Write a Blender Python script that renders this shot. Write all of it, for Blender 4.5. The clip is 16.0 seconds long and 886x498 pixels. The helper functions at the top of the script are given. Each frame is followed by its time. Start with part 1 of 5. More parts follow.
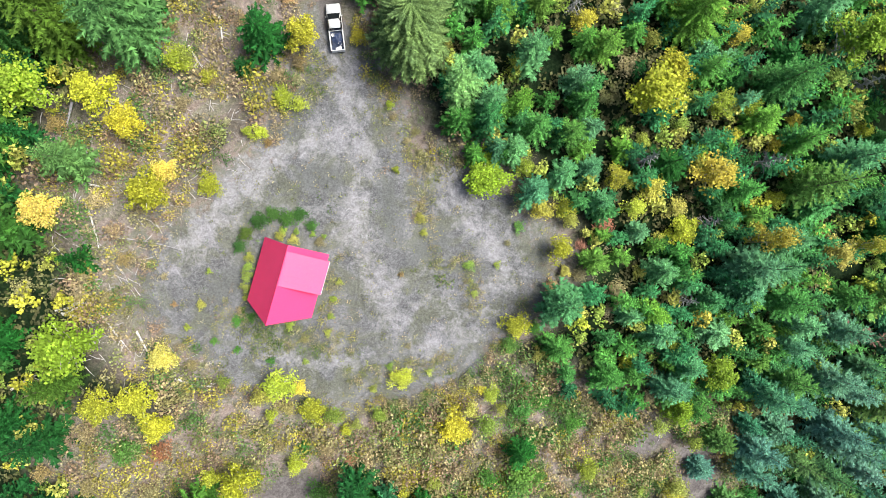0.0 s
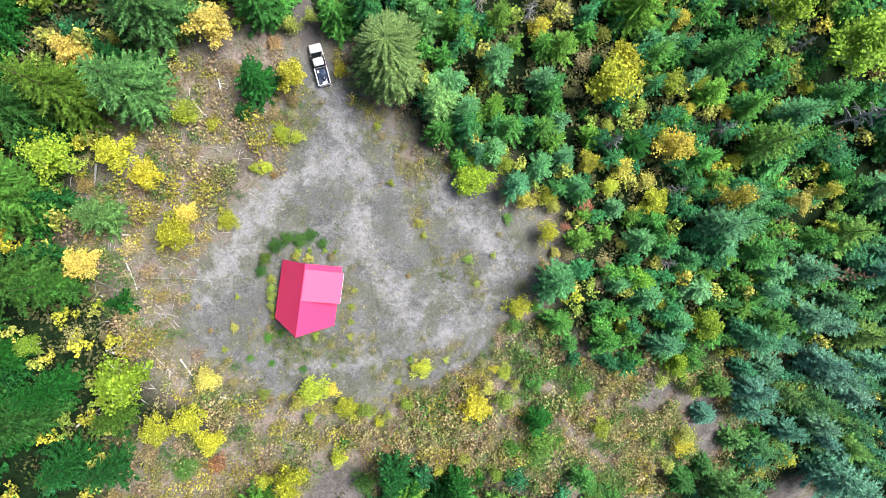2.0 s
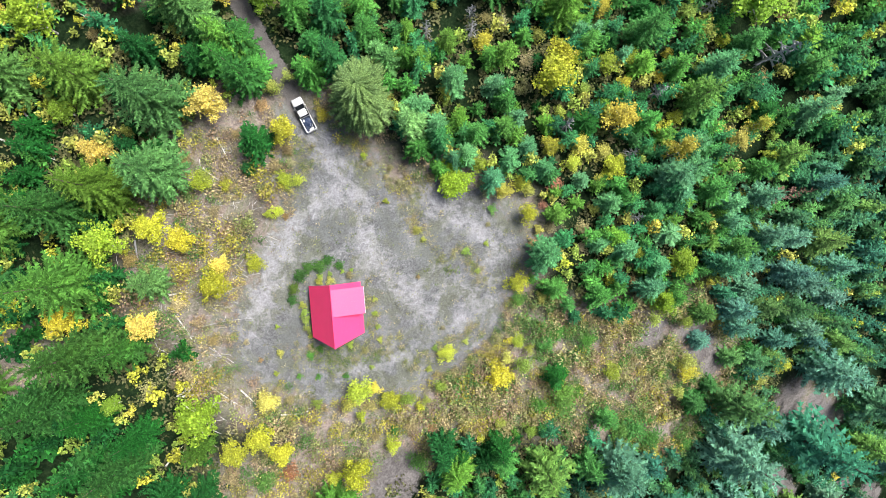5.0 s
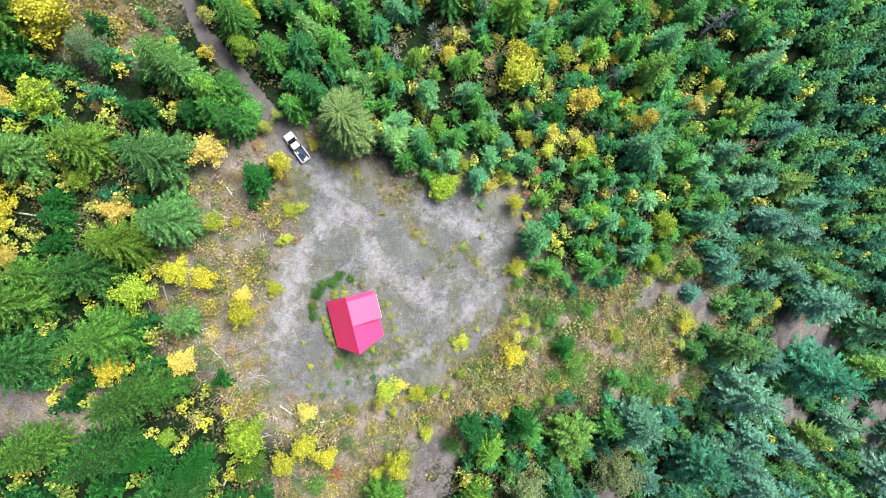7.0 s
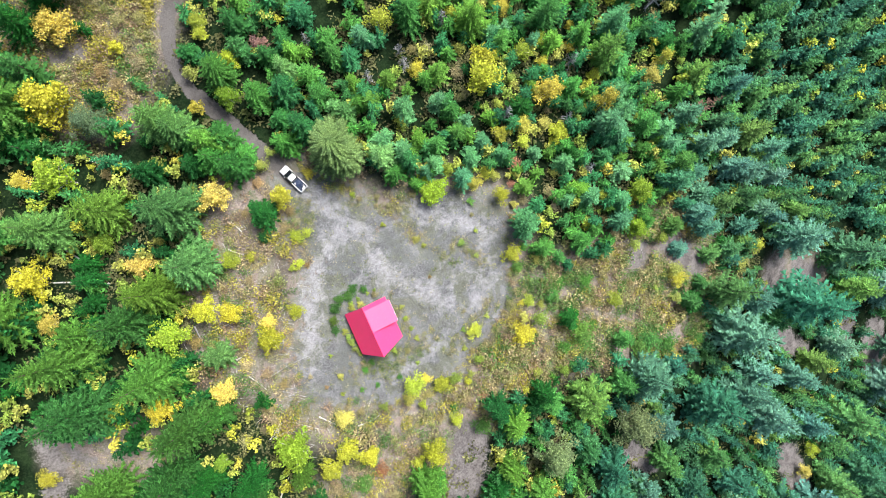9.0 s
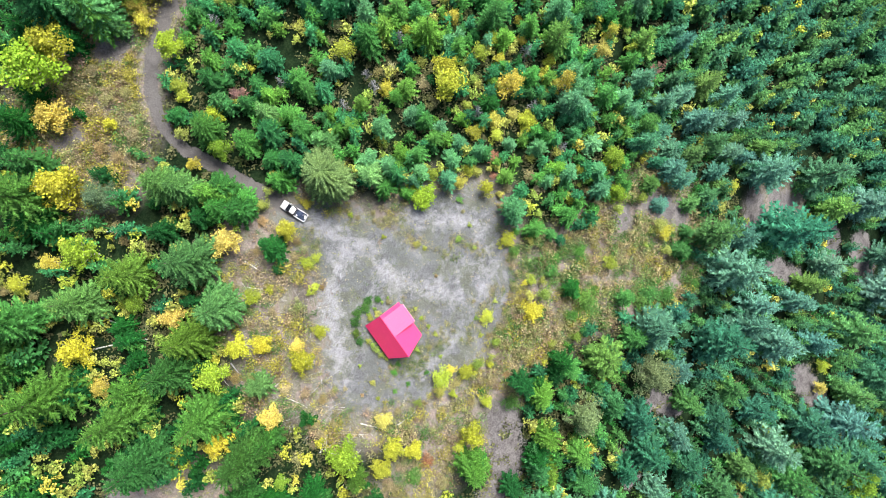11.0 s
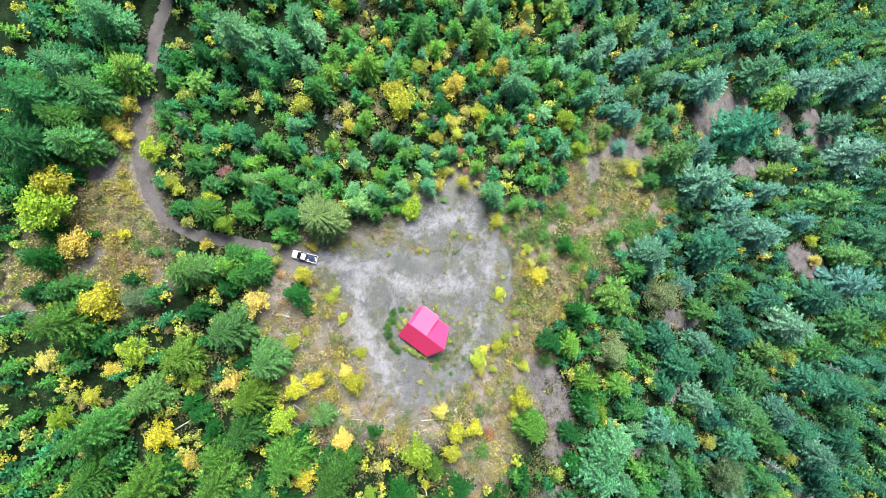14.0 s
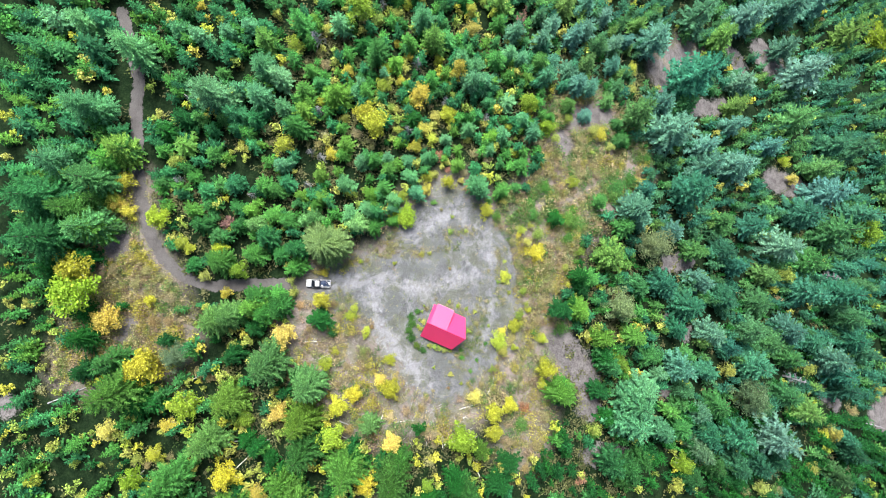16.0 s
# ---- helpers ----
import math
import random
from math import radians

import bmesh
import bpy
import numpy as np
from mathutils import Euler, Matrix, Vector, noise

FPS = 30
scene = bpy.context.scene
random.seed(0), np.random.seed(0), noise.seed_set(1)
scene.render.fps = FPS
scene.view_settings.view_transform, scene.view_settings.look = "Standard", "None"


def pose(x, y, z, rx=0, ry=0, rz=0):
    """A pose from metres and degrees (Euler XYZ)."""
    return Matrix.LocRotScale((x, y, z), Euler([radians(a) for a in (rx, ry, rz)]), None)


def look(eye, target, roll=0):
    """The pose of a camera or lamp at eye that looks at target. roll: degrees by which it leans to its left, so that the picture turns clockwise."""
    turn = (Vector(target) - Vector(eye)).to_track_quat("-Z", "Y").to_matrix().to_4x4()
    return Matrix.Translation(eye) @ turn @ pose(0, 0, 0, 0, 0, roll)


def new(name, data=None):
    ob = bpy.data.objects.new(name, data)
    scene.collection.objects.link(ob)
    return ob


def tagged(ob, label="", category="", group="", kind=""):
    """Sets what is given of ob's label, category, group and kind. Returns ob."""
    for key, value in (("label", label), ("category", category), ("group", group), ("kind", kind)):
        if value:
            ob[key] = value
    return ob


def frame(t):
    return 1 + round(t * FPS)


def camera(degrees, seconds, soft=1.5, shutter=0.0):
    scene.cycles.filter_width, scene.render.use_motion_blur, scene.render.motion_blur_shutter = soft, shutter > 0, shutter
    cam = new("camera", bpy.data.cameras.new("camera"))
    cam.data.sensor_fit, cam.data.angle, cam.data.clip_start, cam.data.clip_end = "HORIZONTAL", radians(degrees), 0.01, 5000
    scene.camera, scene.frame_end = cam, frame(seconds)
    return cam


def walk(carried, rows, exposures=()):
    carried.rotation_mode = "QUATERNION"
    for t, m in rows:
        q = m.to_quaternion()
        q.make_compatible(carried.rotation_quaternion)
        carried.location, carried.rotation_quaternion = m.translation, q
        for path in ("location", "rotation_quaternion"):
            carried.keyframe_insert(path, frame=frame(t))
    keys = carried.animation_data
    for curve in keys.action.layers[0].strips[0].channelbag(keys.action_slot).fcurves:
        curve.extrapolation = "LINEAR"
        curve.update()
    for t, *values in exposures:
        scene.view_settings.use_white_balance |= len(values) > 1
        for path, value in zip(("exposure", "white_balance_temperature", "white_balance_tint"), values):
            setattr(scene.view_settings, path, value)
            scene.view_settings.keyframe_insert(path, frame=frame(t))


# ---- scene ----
cam = camera(73.7, 16.0, soft=0.75)
# seconds, eye x y z, tilt about x and y, turn
ROWS = [
    (0.0, 0.00, 0.00, 71.40, 0.25, -1.32, -0.00),
    (0.5, -0.04, 0.01, 73.46, 0.25, -1.31, -2.01),
    (1.0, -0.08, 0.02, 75.53, 0.25, -1.31, -4.02),
    (1.5, -0.12, 0.03, 77.59, 0.25, -1.30, -6.00),
    (2.0, -0.16, 0.05, 79.66, 0.25, -1.29, -8.01),
    (2.5, -0.19, 0.06, 81.72, 0.25, -1.28, -10.00),
    (3.0, -0.23, 0.09, 83.79, 0.25, -1.27, -12.01),
    (3.5, -0.25, 0.11, 85.85, 0.25, -1.26, -14.03),
    (4.0, -0.28, 0.14, 87.92, 0.25, -1.25, -16.11),
    (6.5, -0.38, 0.34, 98.24, 0.25, -1.21, -27.32),
    (7.0, -0.39, 0.39, 100.30, 0.25, -1.20, -29.69),
    (7.5, -0.40, 0.44, 102.37, 0.25, -1.19, -32.12),
    (8.0, -0.41, 0.50, 104.43, 0.25, -1.18, -34.57),
    (8.5, -0.42, 0.56, 106.50, 0.25, -1.18, -37.08),
    (9.0, -0.42, 0.62, 108.56, 0.25, -1.17, -39.63),
    (11.5, -0.40, 0.99, 118.89, 0.26, -1.12, -53.79),
    (12.0, -0.39, 1.07, 120.95, 0.26, -1.12, -56.78),
    (12.5, -0.38, 1.15, 123.02, 0.26, -1.11, -59.81),
    (13.0, -0.37, 1.24, 125.08, 0.26, -1.10, -62.84),
    (13.5, -0.35, 1.34, 127.15, 0.26, -1.09, -65.89),
    (14.0, -0.33, 1.43, 129.21, 0.26, -1.08, -69.00),
    (14.5, -0.31, 1.53, 131.28, 0.26, -1.07, -72.26),
    (15.0, -0.28, 1.64, 133.34, 0.26, -1.06, -75.41),
    (15.5, -0.25, 1.74, 135.41, 0.26, -1.06, -78.69),
    (16.0, -0.22, 1.85, 137.47, 0.26, -1.05, -81.77),
]
walk(cam, [(t, pose(x, y, z, rx, ry, rz)) for t, x, y, z, rx, ry, rz in ROWS], [(0.0, 0.69, 6480, 10), (4.0, 0.76, 6430, 10), (9.0, 0.86, 6350, 10), (16.0, 0.92, 6220, 10)])

# ---- light: bright overcast sky, soft sun from the east ----
SUN_EL, SUN_AZ = 58.0, 80.0  # degrees above the horizon, clockwise from north (+y)
world = bpy.data.worlds.new("overcast_sky")
scene.world = world
world.use_nodes = True
wn = world.node_tree
sky = wn.nodes.new("ShaderNodeTexSky")
sky.sky_type, sky.sun_disc = "NISHITA", False
sky.sun_elevation, sky.sun_rotation = radians(SUN_EL), radians(SUN_AZ)
sky.air_density, sky.dust_density, sky.ozone_density = 1.0, 4.0, 1.0
wn.links.new(sky.outputs[0], wn.nodes["Background"].inputs[0])
wn.nodes["Background"].inputs[1].default_value = 0.09
sun = new("sun", bpy.data.lights.new("sun", "SUN"))
sun.data.energy, sun.data.angle, sun.data.color = 3.8, radians(26), (1.0, 0.97, 0.92)
sa, se = radians(SUN_AZ), radians(SUN_EL)
SUNWARD = Vector((math.sin(sa) * math.cos(se), math.cos(sa) * math.cos(se), math.sin(se)))
sun.matrix_world = look(SUNWARD * 100, (0, 0, 0))


# ---- materials ----
def material(name):
    m = bpy.data.materials.new(name)
    m.use_nodes = True
    nt = m.node_tree
    return m, nt, nt.nodes["Principled BSDF"]


def node(nt, kind, **values):
    n = nt.nodes.new(kind)
    for key, v in values.items():
        if key == "scale":
            n.inputs["Scale"].default_value = v
        elif key == "detail":
            n.inputs["Detail"].default_value = v
        elif key == "rough":
            n.inputs["Roughness"].default_value = v
        elif key == "distortion":
            n.inputs["Distortion"].default_value = v
    return n


def ramp(nt, source, stops):
    r = nt.nodes.new("ShaderNodeValToRGB")
    els = r.color_ramp.elements
    while len(els) < len(stops):
        els.new(0.5)
    for e, (p, c) in zip(els, stops):
        e.position = p
        e.color = (*c, 1) if len(c) == 3 else c
    nt.links.new(source, r.inputs[0])
    return r.outputs[0]


def mix(nt, fac, a, b, blend="MIX"):
    m = nt.nodes.new("ShaderNodeMix")
    m.data_type, m.blend_type = "RGBA", blend
    for sock, v in ((m.inputs[0], fac), (m.inputs[6], a), (m.inputs[7], b)):
        if isinstance(v, bpy.types.NodeSocket):
            nt.links.new(v, sock)
        elif isinstance(v, (int, float)):
            sock.default_value = v
        else:
            sock.default_value = (*v, 1)
    return m.outputs[2]


def calc(nt, op, a, b):
    m = nt.nodes.new("ShaderNodeMath")
    m.operation = op
    for sock, v in zip(m.inputs, (a, b)):
        if isinstance(v, bpy.types.NodeSocket):
            nt.links.new(v, sock)
        else:
            sock.default_value = v
    return m.outputs[0]


def where(nt):
    return nt.nodes.new("ShaderNodeNewGeometry").outputs["Position"]


def noise_at(nt, pos, scale, detail=4, rough=0.55, distortion=0.0):
    n = node(nt, "ShaderNodeTexNoise", scale=scale, detail=detail, rough=rough, distortion=distortion)
    nt.links.new(pos, n.inputs["Vector"])
    return n.outputs[0]


def bumped(nt, bsdf, height, strength, distance):
    b = nt.nodes.new("ShaderNodeBump")
    b.inputs["Strength"].default_value, b.inputs["Distance"].default_value = strength, distance
    nt.links.new(height, b.inputs["Height"])
    nt.links.new(b.outputs[0], bsdf.inputs["Normal"])


def plain(name, colour, rough=0.6, metal=0.0, vary=0.25, scale=3.0, bump=0.0):
    """Painted, wooden or metal surface with two scales of wear."""
    m, nt, p = material(name)
    tc = nt.nodes.new("ShaderNodeTexCoord").outputs["Object"]
    n1, n2 = noise_at(nt, tc, scale), noise_at(nt, tc, scale * 9, 6)
    s = calc(nt, "ADD", calc(nt, "MULTIPLY", n1, 0.6), calc(nt, "MULTIPLY", n2, 0.4))
    lo, hi = [c * (1 - vary) for c in colour], [min(1, c * (1 + vary)) for c in colour]
    nt.links.new(ramp(nt, s, [(0.3, lo), (0.7, hi)]), p.inputs["Base Color"])
    nt.links.new(ramp(nt, n2, [(0.3, (rough * 0.85,) * 3), (0.7, (min(1, rough * 1.15),) * 3)]), p.inputs["Roughness"])
    p.inputs["Metallic"].default_value = metal
    if bump:
        bumped(nt, p, n2, bump, 0.02)
    return m


def foliage(name, attribute, vary, thin):
    """Leaves or needles: the colour comes from the plant, varied from leaf to leaf and through the crown."""
    m, nt, p = material(name)
    if attribute:
        a = nt.nodes.new("ShaderNodeAttribute")
        a.attribute_name = "tint"
        base = a.outputs["Color"]
    else:
        base = nt.nodes.new("ShaderNodeObjectInfo").outputs["Color"]
    geo = nt.nodes.new("ShaderNodeNewGeometry")
    isl = ramp(nt, geo.outputs["Random Per Island"], [(0, (1 - vary * 1.1,) * 3), (0.72, (1 + vary * 0.35,) * 3), (1, (1 + vary * 2,) * 3)])
    patch = ramp(nt, noise_at(nt, geo.outputs["Position"], 0.55, 3), [(0.3, (0.78, 0.8, 0.85)), (0.72, (1.22, 1.18, 1.0))])
    col = mix(nt, 1.0, mix(nt, 1.0, base, isl, "MULTIPLY"), patch, "MULTIPLY")
    nt.links.new(col, p.inputs["Base Color"])
    p.inputs["Roughness"].default_value = 0.65
    p.inputs["Specular IOR Level"].default_value = 0.1
    tr = nt.nodes.new("ShaderNodeBsdfTranslucent")
    nt.links.new(col, tr.inputs[0])
    ms = nt.nodes.new("ShaderNodeMixShader")
    ms.inputs[0].default_value = thin
    nt.links.new(p.outputs[0], ms.inputs[1])
    nt.links.new(tr.outputs[0], ms.inputs[2])
    nt.links.new(ms.outputs[0], nt.nodes["Material Output"].inputs[0])
    return m


NEEDLES = foliage("needles", False, 0.42, 0.1)
LEAVES = foliage("leaves", False, 0.38, 0.25)
WOODS = foliage("woods_foliage", True, 0.55, 0.12)
UNDER = foliage("undergrowth_foliage", True, 0.32, 0.15)
BARK = plain("spruce_bark", (0.12, 0.09, 0.07), 0.9, scale=5, bump=0.5)
GREY_WOOD = plain("weathered_dead_wood", (0.36, 0.35, 0.37), 0.85, scale=4, bump=0.4)


def birch_bark():
    m, nt, p = material("white_birch_bark")
    tc = nt.nodes.new("ShaderNodeTexCoord").outputs["Object"]
    mp = nt.nodes.new("ShaderNodeMapping")
    mp.inputs["Scale"].default_value = (3, 3, 14)
    nt.links.new(tc, mp.inputs[0])
    n = noise_at(nt, mp.outputs[0], 1.5, 5)
    nt.links.new(ramp(nt, n, [(0.36, (0.1, 0.09, 0.08)), (0.46, (0.62, 0.6, 0.56)), (0.8, (0.75, 0.73, 0.7))]), p.inputs["Base Color"])
    p.inputs["Roughness"].default_value = 0.7
    return m


BIRCH = birch_bark()


def ground_material():
    m, nt, p = material("ground_surface")
    pos = where(nt)
    mask = nt.nodes.new("ShaderNodeAttribute")
    mask.attribute_name = "cover"
    sep = nt.nodes.new("ShaderNodeSeparateColor")
    nt.links.new(mask.outputs["Color"], sep.inputs[0])
    big, mid, fine = noise_at(nt, pos, 0.09, 4, 0.6, 0.6), noise_at(nt, pos, 0.45, 6, 0.62, 0.5), noise_at(nt, pos, 2.6, 6, 0.65)
    grit = noise_at(nt, pos, 9.0, 4, 0.7)
    # soil of the open ground: litter, moss and straw
    soil = ramp(nt, mid, [(0.38, (0.1, 0.085, 0.074)), (0.47, (0.165, 0.145, 0.135)), (0.54, (0.225, 0.2, 0.195)), (0.62, (0.165, 0.155, 0.11))])
    soil = mix(nt, 0.5, soil, ramp(nt, fine, [(0.36, (0.04, 0.036, 0.028)), (0.46, (0.13, 0.117, 0.1)), (0.55, (0.235, 0.21, 0.18)), (0.66, (0.4, 0.365, 0.29))]))
    soil = mix(nt, 0.35, soil, ramp(nt, grit, [(0.36, (0.03, 0.03, 0.02)), (0.5, (0.17, 0.155, 0.13)), (0.64, (0.42, 0.39, 0.32))]))
    veg = noise_at(nt, pos, 0.28, 4, 0.6, 0.9)
    soil = mix(nt, 0.75, soil, mix(nt, 1.0, soil, ramp(nt, veg, [(0.36, (1.25, 1.2, 1.22)), (0.45, (0.9, 0.98, 0.72)), (0.52, (1.3, 1.2, 1.2)), (0.58, (1.45, 1.25, 1.2)), (0.66, (1.4, 1.3, 1.35))]), "MULTIPLY"))
    soil = mix(nt, 1.0, soil, (1.04, 1.05, 1.08), "MULTIPLY")
    # mossy floor under the trees, its shade painted in as near-black green
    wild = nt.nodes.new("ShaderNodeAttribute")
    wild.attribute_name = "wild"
    shaded_floor = ramp(nt, mid, [(0.4, (0.005, 0.013, 0.005)), (0.5, (0.009, 0.022, 0.008)), (0.6, (0.018, 0.036, 0.013))])
    shaded_floor = mix(nt, 0.4, shaded_floor, ramp(nt, fine, [(0.4, (0.004, 0.01, 0.004)), (0.52, (0.011, 0.024, 0.01)), (0.64, (0.032, 0.05, 0.02))]))
    soil = mix(nt, wild.outputs["Fac"], soil, shaded_floor)
    # yard: trodden grey gravel with pale dusty lanes, thin moss and dry grass
    lanes = noise_at(nt, pos, 0.2, 5, 0.55, 1.2)
    gravel = ramp(nt, lanes, [(0.4, (0.055, 0.058, 0.060)), (0.5, (0.097, 0.100, 0.102)), (0.6, (0.186, 0.189, 0.193))])
    gravel = mix(nt, 0.4, gravel, ramp(nt, mid, [(0.4, (0.035, 0.038, 0.036)), (0.5, (0.098, 0.1, 0.1)), (0.62, (0.2, 0.2, 0.203))]))
    gravel = mix(nt, 0.35, gravel, ramp(nt, fine, [(0.38, (0.028, 0.030, 0.029)), (0.5, (0.097, 0.099, 0.100)), (0.62, (0.213, 0.216, 0.213))]))
    gravel = mix(nt, 0.3, gravel, ramp(nt, grit, [(0.38, (0.021, 0.021, 0.021)), (0.5, (0.103, 0.105, 0.105)), (0.64, (0.276, 0.276, 0.264))]))
    moss = ramp(nt, noise_at(nt, pos, 0.26, 5, 0.6, 0.8), [(0.46, (0, 0, 0)), (0.58, (0.85, 0.85, 0.85))])
    gravel = mix(nt, calc(nt, "MULTIPLY", moss, calc(nt, "MULTIPLY", fine, 1.1)), gravel, (0.082, 0.089, 0.049))
    worn = nt.nodes.new("ShaderNodeAttribute")
    worn.attribute_name = "worn"
    streak = noise_at(nt, pos, 0.75, 6, 0.7, 1.8)
    rag = calc(nt, "ADD", calc(nt, "MULTIPLY", calc(nt, "SUBTRACT", mid, 0.5), 1.9), calc(nt, "MULTIPLY", calc(nt, "SUBTRACT", streak, 0.5), 1.7))
    dust = ramp(nt, calc(nt, "ADD", worn.outputs["Fac"], rag), [(0.25, (0, 0, 0)), (0.95, (0.75, 0.75, 0.75))])
    gravel = mix(nt, dust, gravel, mix(nt, streak, (0.13, 0.129, 0.133), (0.31, 0.307, 0.315)))
    damp = ramp(nt, calc(nt, "ADD", calc(nt, "MULTIPLY", worn.outputs["Fac"], -1), calc(nt, "MULTIPLY", rag, 0.5)), [(0.1, (0, 0, 0)), (0.6, (0.75, 0.75, 0.75))])
    gravel = mix(nt, damp, gravel, mix(nt, streak, (0.045, 0.05, 0.047), (0.125, 0.13, 0.122)))
    speck = ramp(nt, noise_at(nt, pos, 4.2, 5, 0.75), [(0.4, (0.62, 0.64, 0.62)), (0.52, (1, 1, 1)), (0.66, (1.35, 1.34, 1.33))])
    gravel = mix(nt, 1.0, mix(nt, 0.6, gravel, mix(nt, 1.0, gravel, speck, "MULTIPLY")), (1.42, 1.42, 1.46), "MULTIPLY")
    track = ramp(nt, mid, [(0.3, (0.075, 0.068, 0.066)), (0.7, (0.15, 0.14, 0.138))])
    track = mix(nt, 0.4, track, ramp(nt, grit, [(0.3, (0.06, 0.055, 0.05)), (0.7, (0.24, 0.225, 0.215))]))
    patch = ramp(nt, mid, [(0.38, (0.08, 0.072, 0.07)), (0.62, (0.21, 0.195, 0.19))])
    patch = mix(nt, 0.4, patch, ramp(nt, fine, [(0.38, (0.06, 0.052, 0.05)), (0.62, (0.26, 0.24, 0.235))]))

    def edge(channel, lo=0.38, hi=0.6):
        wob = calc(nt, "MULTIPLY", calc(nt, "SUBTRACT", calc(nt, "ADD", calc(nt, "MULTIPLY", mid, 0.6), calc(nt, "MULTIPLY", fine, 0.4)), 0.5), 1.9)
        return ramp(nt, calc(nt, "ADD", sep.outputs[channel], wob), [(lo, (0, 0, 0)), (hi, (1, 1, 1))])
    col = mix(nt, edge(2), soil, patch)
    col = mix(nt, edge(0), col, gravel)
    col = mix(nt, edge(1, 0.42, 0.55), col, track)
    nt.links.new(mix(nt, 0.35, col, mix(nt, 1.0, col, ramp(nt, big, [(0.3, (0.7, 0.7, 0.72)), (0.7, (1.3, 1.28, 1.25))]), "MULTIPLY")), p.inputs["Base Color"])
    p.inputs["Roughness"].default_value = 0.95
    p.inputs["Specular IOR Level"].default_value = 0.08
    bumped(nt, p, calc(nt, "ADD", fine, calc(nt, "MULTIPLY", grit, 0.4)), 0.7, 0.15)
    return m


# ---- the lie of the land ----
def ground_z(x, y):
    """Hillside: a gentle bench that falls away to the south-east."""
    x, y = min(max(x, -220), 220), min(max(y, -260), 220)
    d = 0.5 * x - 0.866 * y
    return -5.2 - 0.1 * x + 0.15 * y - 2.16 * math.log1p(math.exp(min(max((d - 32) / 8, -40), 40)))


YARD = [(-11.2, 24.4, -10.4, 17.1, 1.9), (-11.1, 15.7, -11.9, 10.9, 4.9), (-16.8, 8.1, -25.2, 1.1, 3.9), (-28.0, -0.3, -30.2, -5.2, 3.5), (-9.9, 8.2, -4.4, -11.5, 6.9), (-4.3, 1.8, -1.5, -9.3, 8.1), (4.4, 5.5, 10.5, -1.8, 4.1), (7.5, -5.6, 3.0, -11.6, 3.8), (-21.0, -12.7, -10.4, -15.2, 3.7), (-25.7, -8.2, -22.4, -12.6, 3.6), (-17.2, -3.9, -14.2, 1.8, 6.5)]
TRACK = [(-11.5, 27.3), (-12.9, 38.4), (-14.9, 49.1), (-14.2, 55.2), (-10.5, 60.6), (-4.8, 65.0), (2.5, 67.7), (12.4, 70.4), (21.2, 72.3), (29.0, 72.9), (43.8, 79.4)]
PATCH = [(-17.8, -32.6, -24.1, -39.3, 3.8), (-24.0, -40.0, -32.7, -42.5, 3.4), (78.8, -93.8, 75.0, -100.2, 4.3), (74.8, -82.4, 70.3, -86.2, 2.4), (61.5, -55.2, 57.9, -57.6, 3.2), (52.8, -69.3, 56.0, -79.6, 2.3), (36.8, -99.2, 35.1, -111.2, 3.8), (5.8, -62.8, 7.0, -67.4, 2.7), (-30.4, -145.1, -31.9, -148.5, 5.2), (-44.1, -44.2, -43.8, -53.1, 2.5), (-28.0, -62.7, -27.2, -65.2, 1.7), (40.5, -31.7, 43.5, -38.9, 2.9), (33.7, -27.0, 32.6, -28.8, 2.3), (-9.2, -62.9, -12.0, -68.7, 1.8), (-25.0, -119.3, -27.8, -124.1, 2.3), (66.7, -59.6, 68.9, -63.4, 2.3), (-72.3, 18.8, -74.4, 13.2, 1.6), (-74.4, 13.2, -79.7, 7.5, 1.6), (-71.3, 14.5, -68.8, 5.1, 0.8), (-31.6, -141.5, -30.7, -144.1, 3.5), (-44.4, 85.6, -45.5, 84.8, 1.7), (-6.2, 70.2, -9.4, 70.7, 2.3), (-24.7, 64.5, -28.6, 66.0, 1.2)]


LANES = [(-11.0, 24.5, -10.0, 14.4, 1.7), (-11.0, 14.2, -18.0, 12.2, 2.0), (-18.0, 12.2, -22.8, 8.4, 2.3), (-22.8, 8.4, -27.0, 4.0, 2.0), (-27.0, 4.0, -31.5, -1.7, 1.6), (-9.0, 13.0, -8.2, 8.0, 1.8), (-8.2, 8.0, -9.6, 2.0, 1.9), (-9.6, 2.0, -6.6, -4.5, 1.7), (-6.6, -4.5, -3.8, -9.5, 1.6), (2.0, 9.4, 7.4, 2.0, 1.8), (7.4, 2.0, 10.0, -2.0, 2.0), (10.0, -2.0, 5.5, -9.5, 1.4), (5.5, -9.5, -0.5, -13.5, 1.4), (-20.3, -13.0, -10.4, -14.6, 1.3), (-0.5, -3.0, 2.0, -8.0, 0.8)]  # pale, worn wheel lanes in the yard
DAMP = [(-15.2, 9.6, -12.2, 9.0, 1.5), (-6.0, 8.0, -4.5, 2.0, 1.0), (-2.5, -1.0, 1.5, 1.5, 0.9), (-17.0, 14.8, -21.0, 15.4, 1.1), (-24.0, -3.0, -26.5, -5.5, 1.2)]  # darker, damp gravel
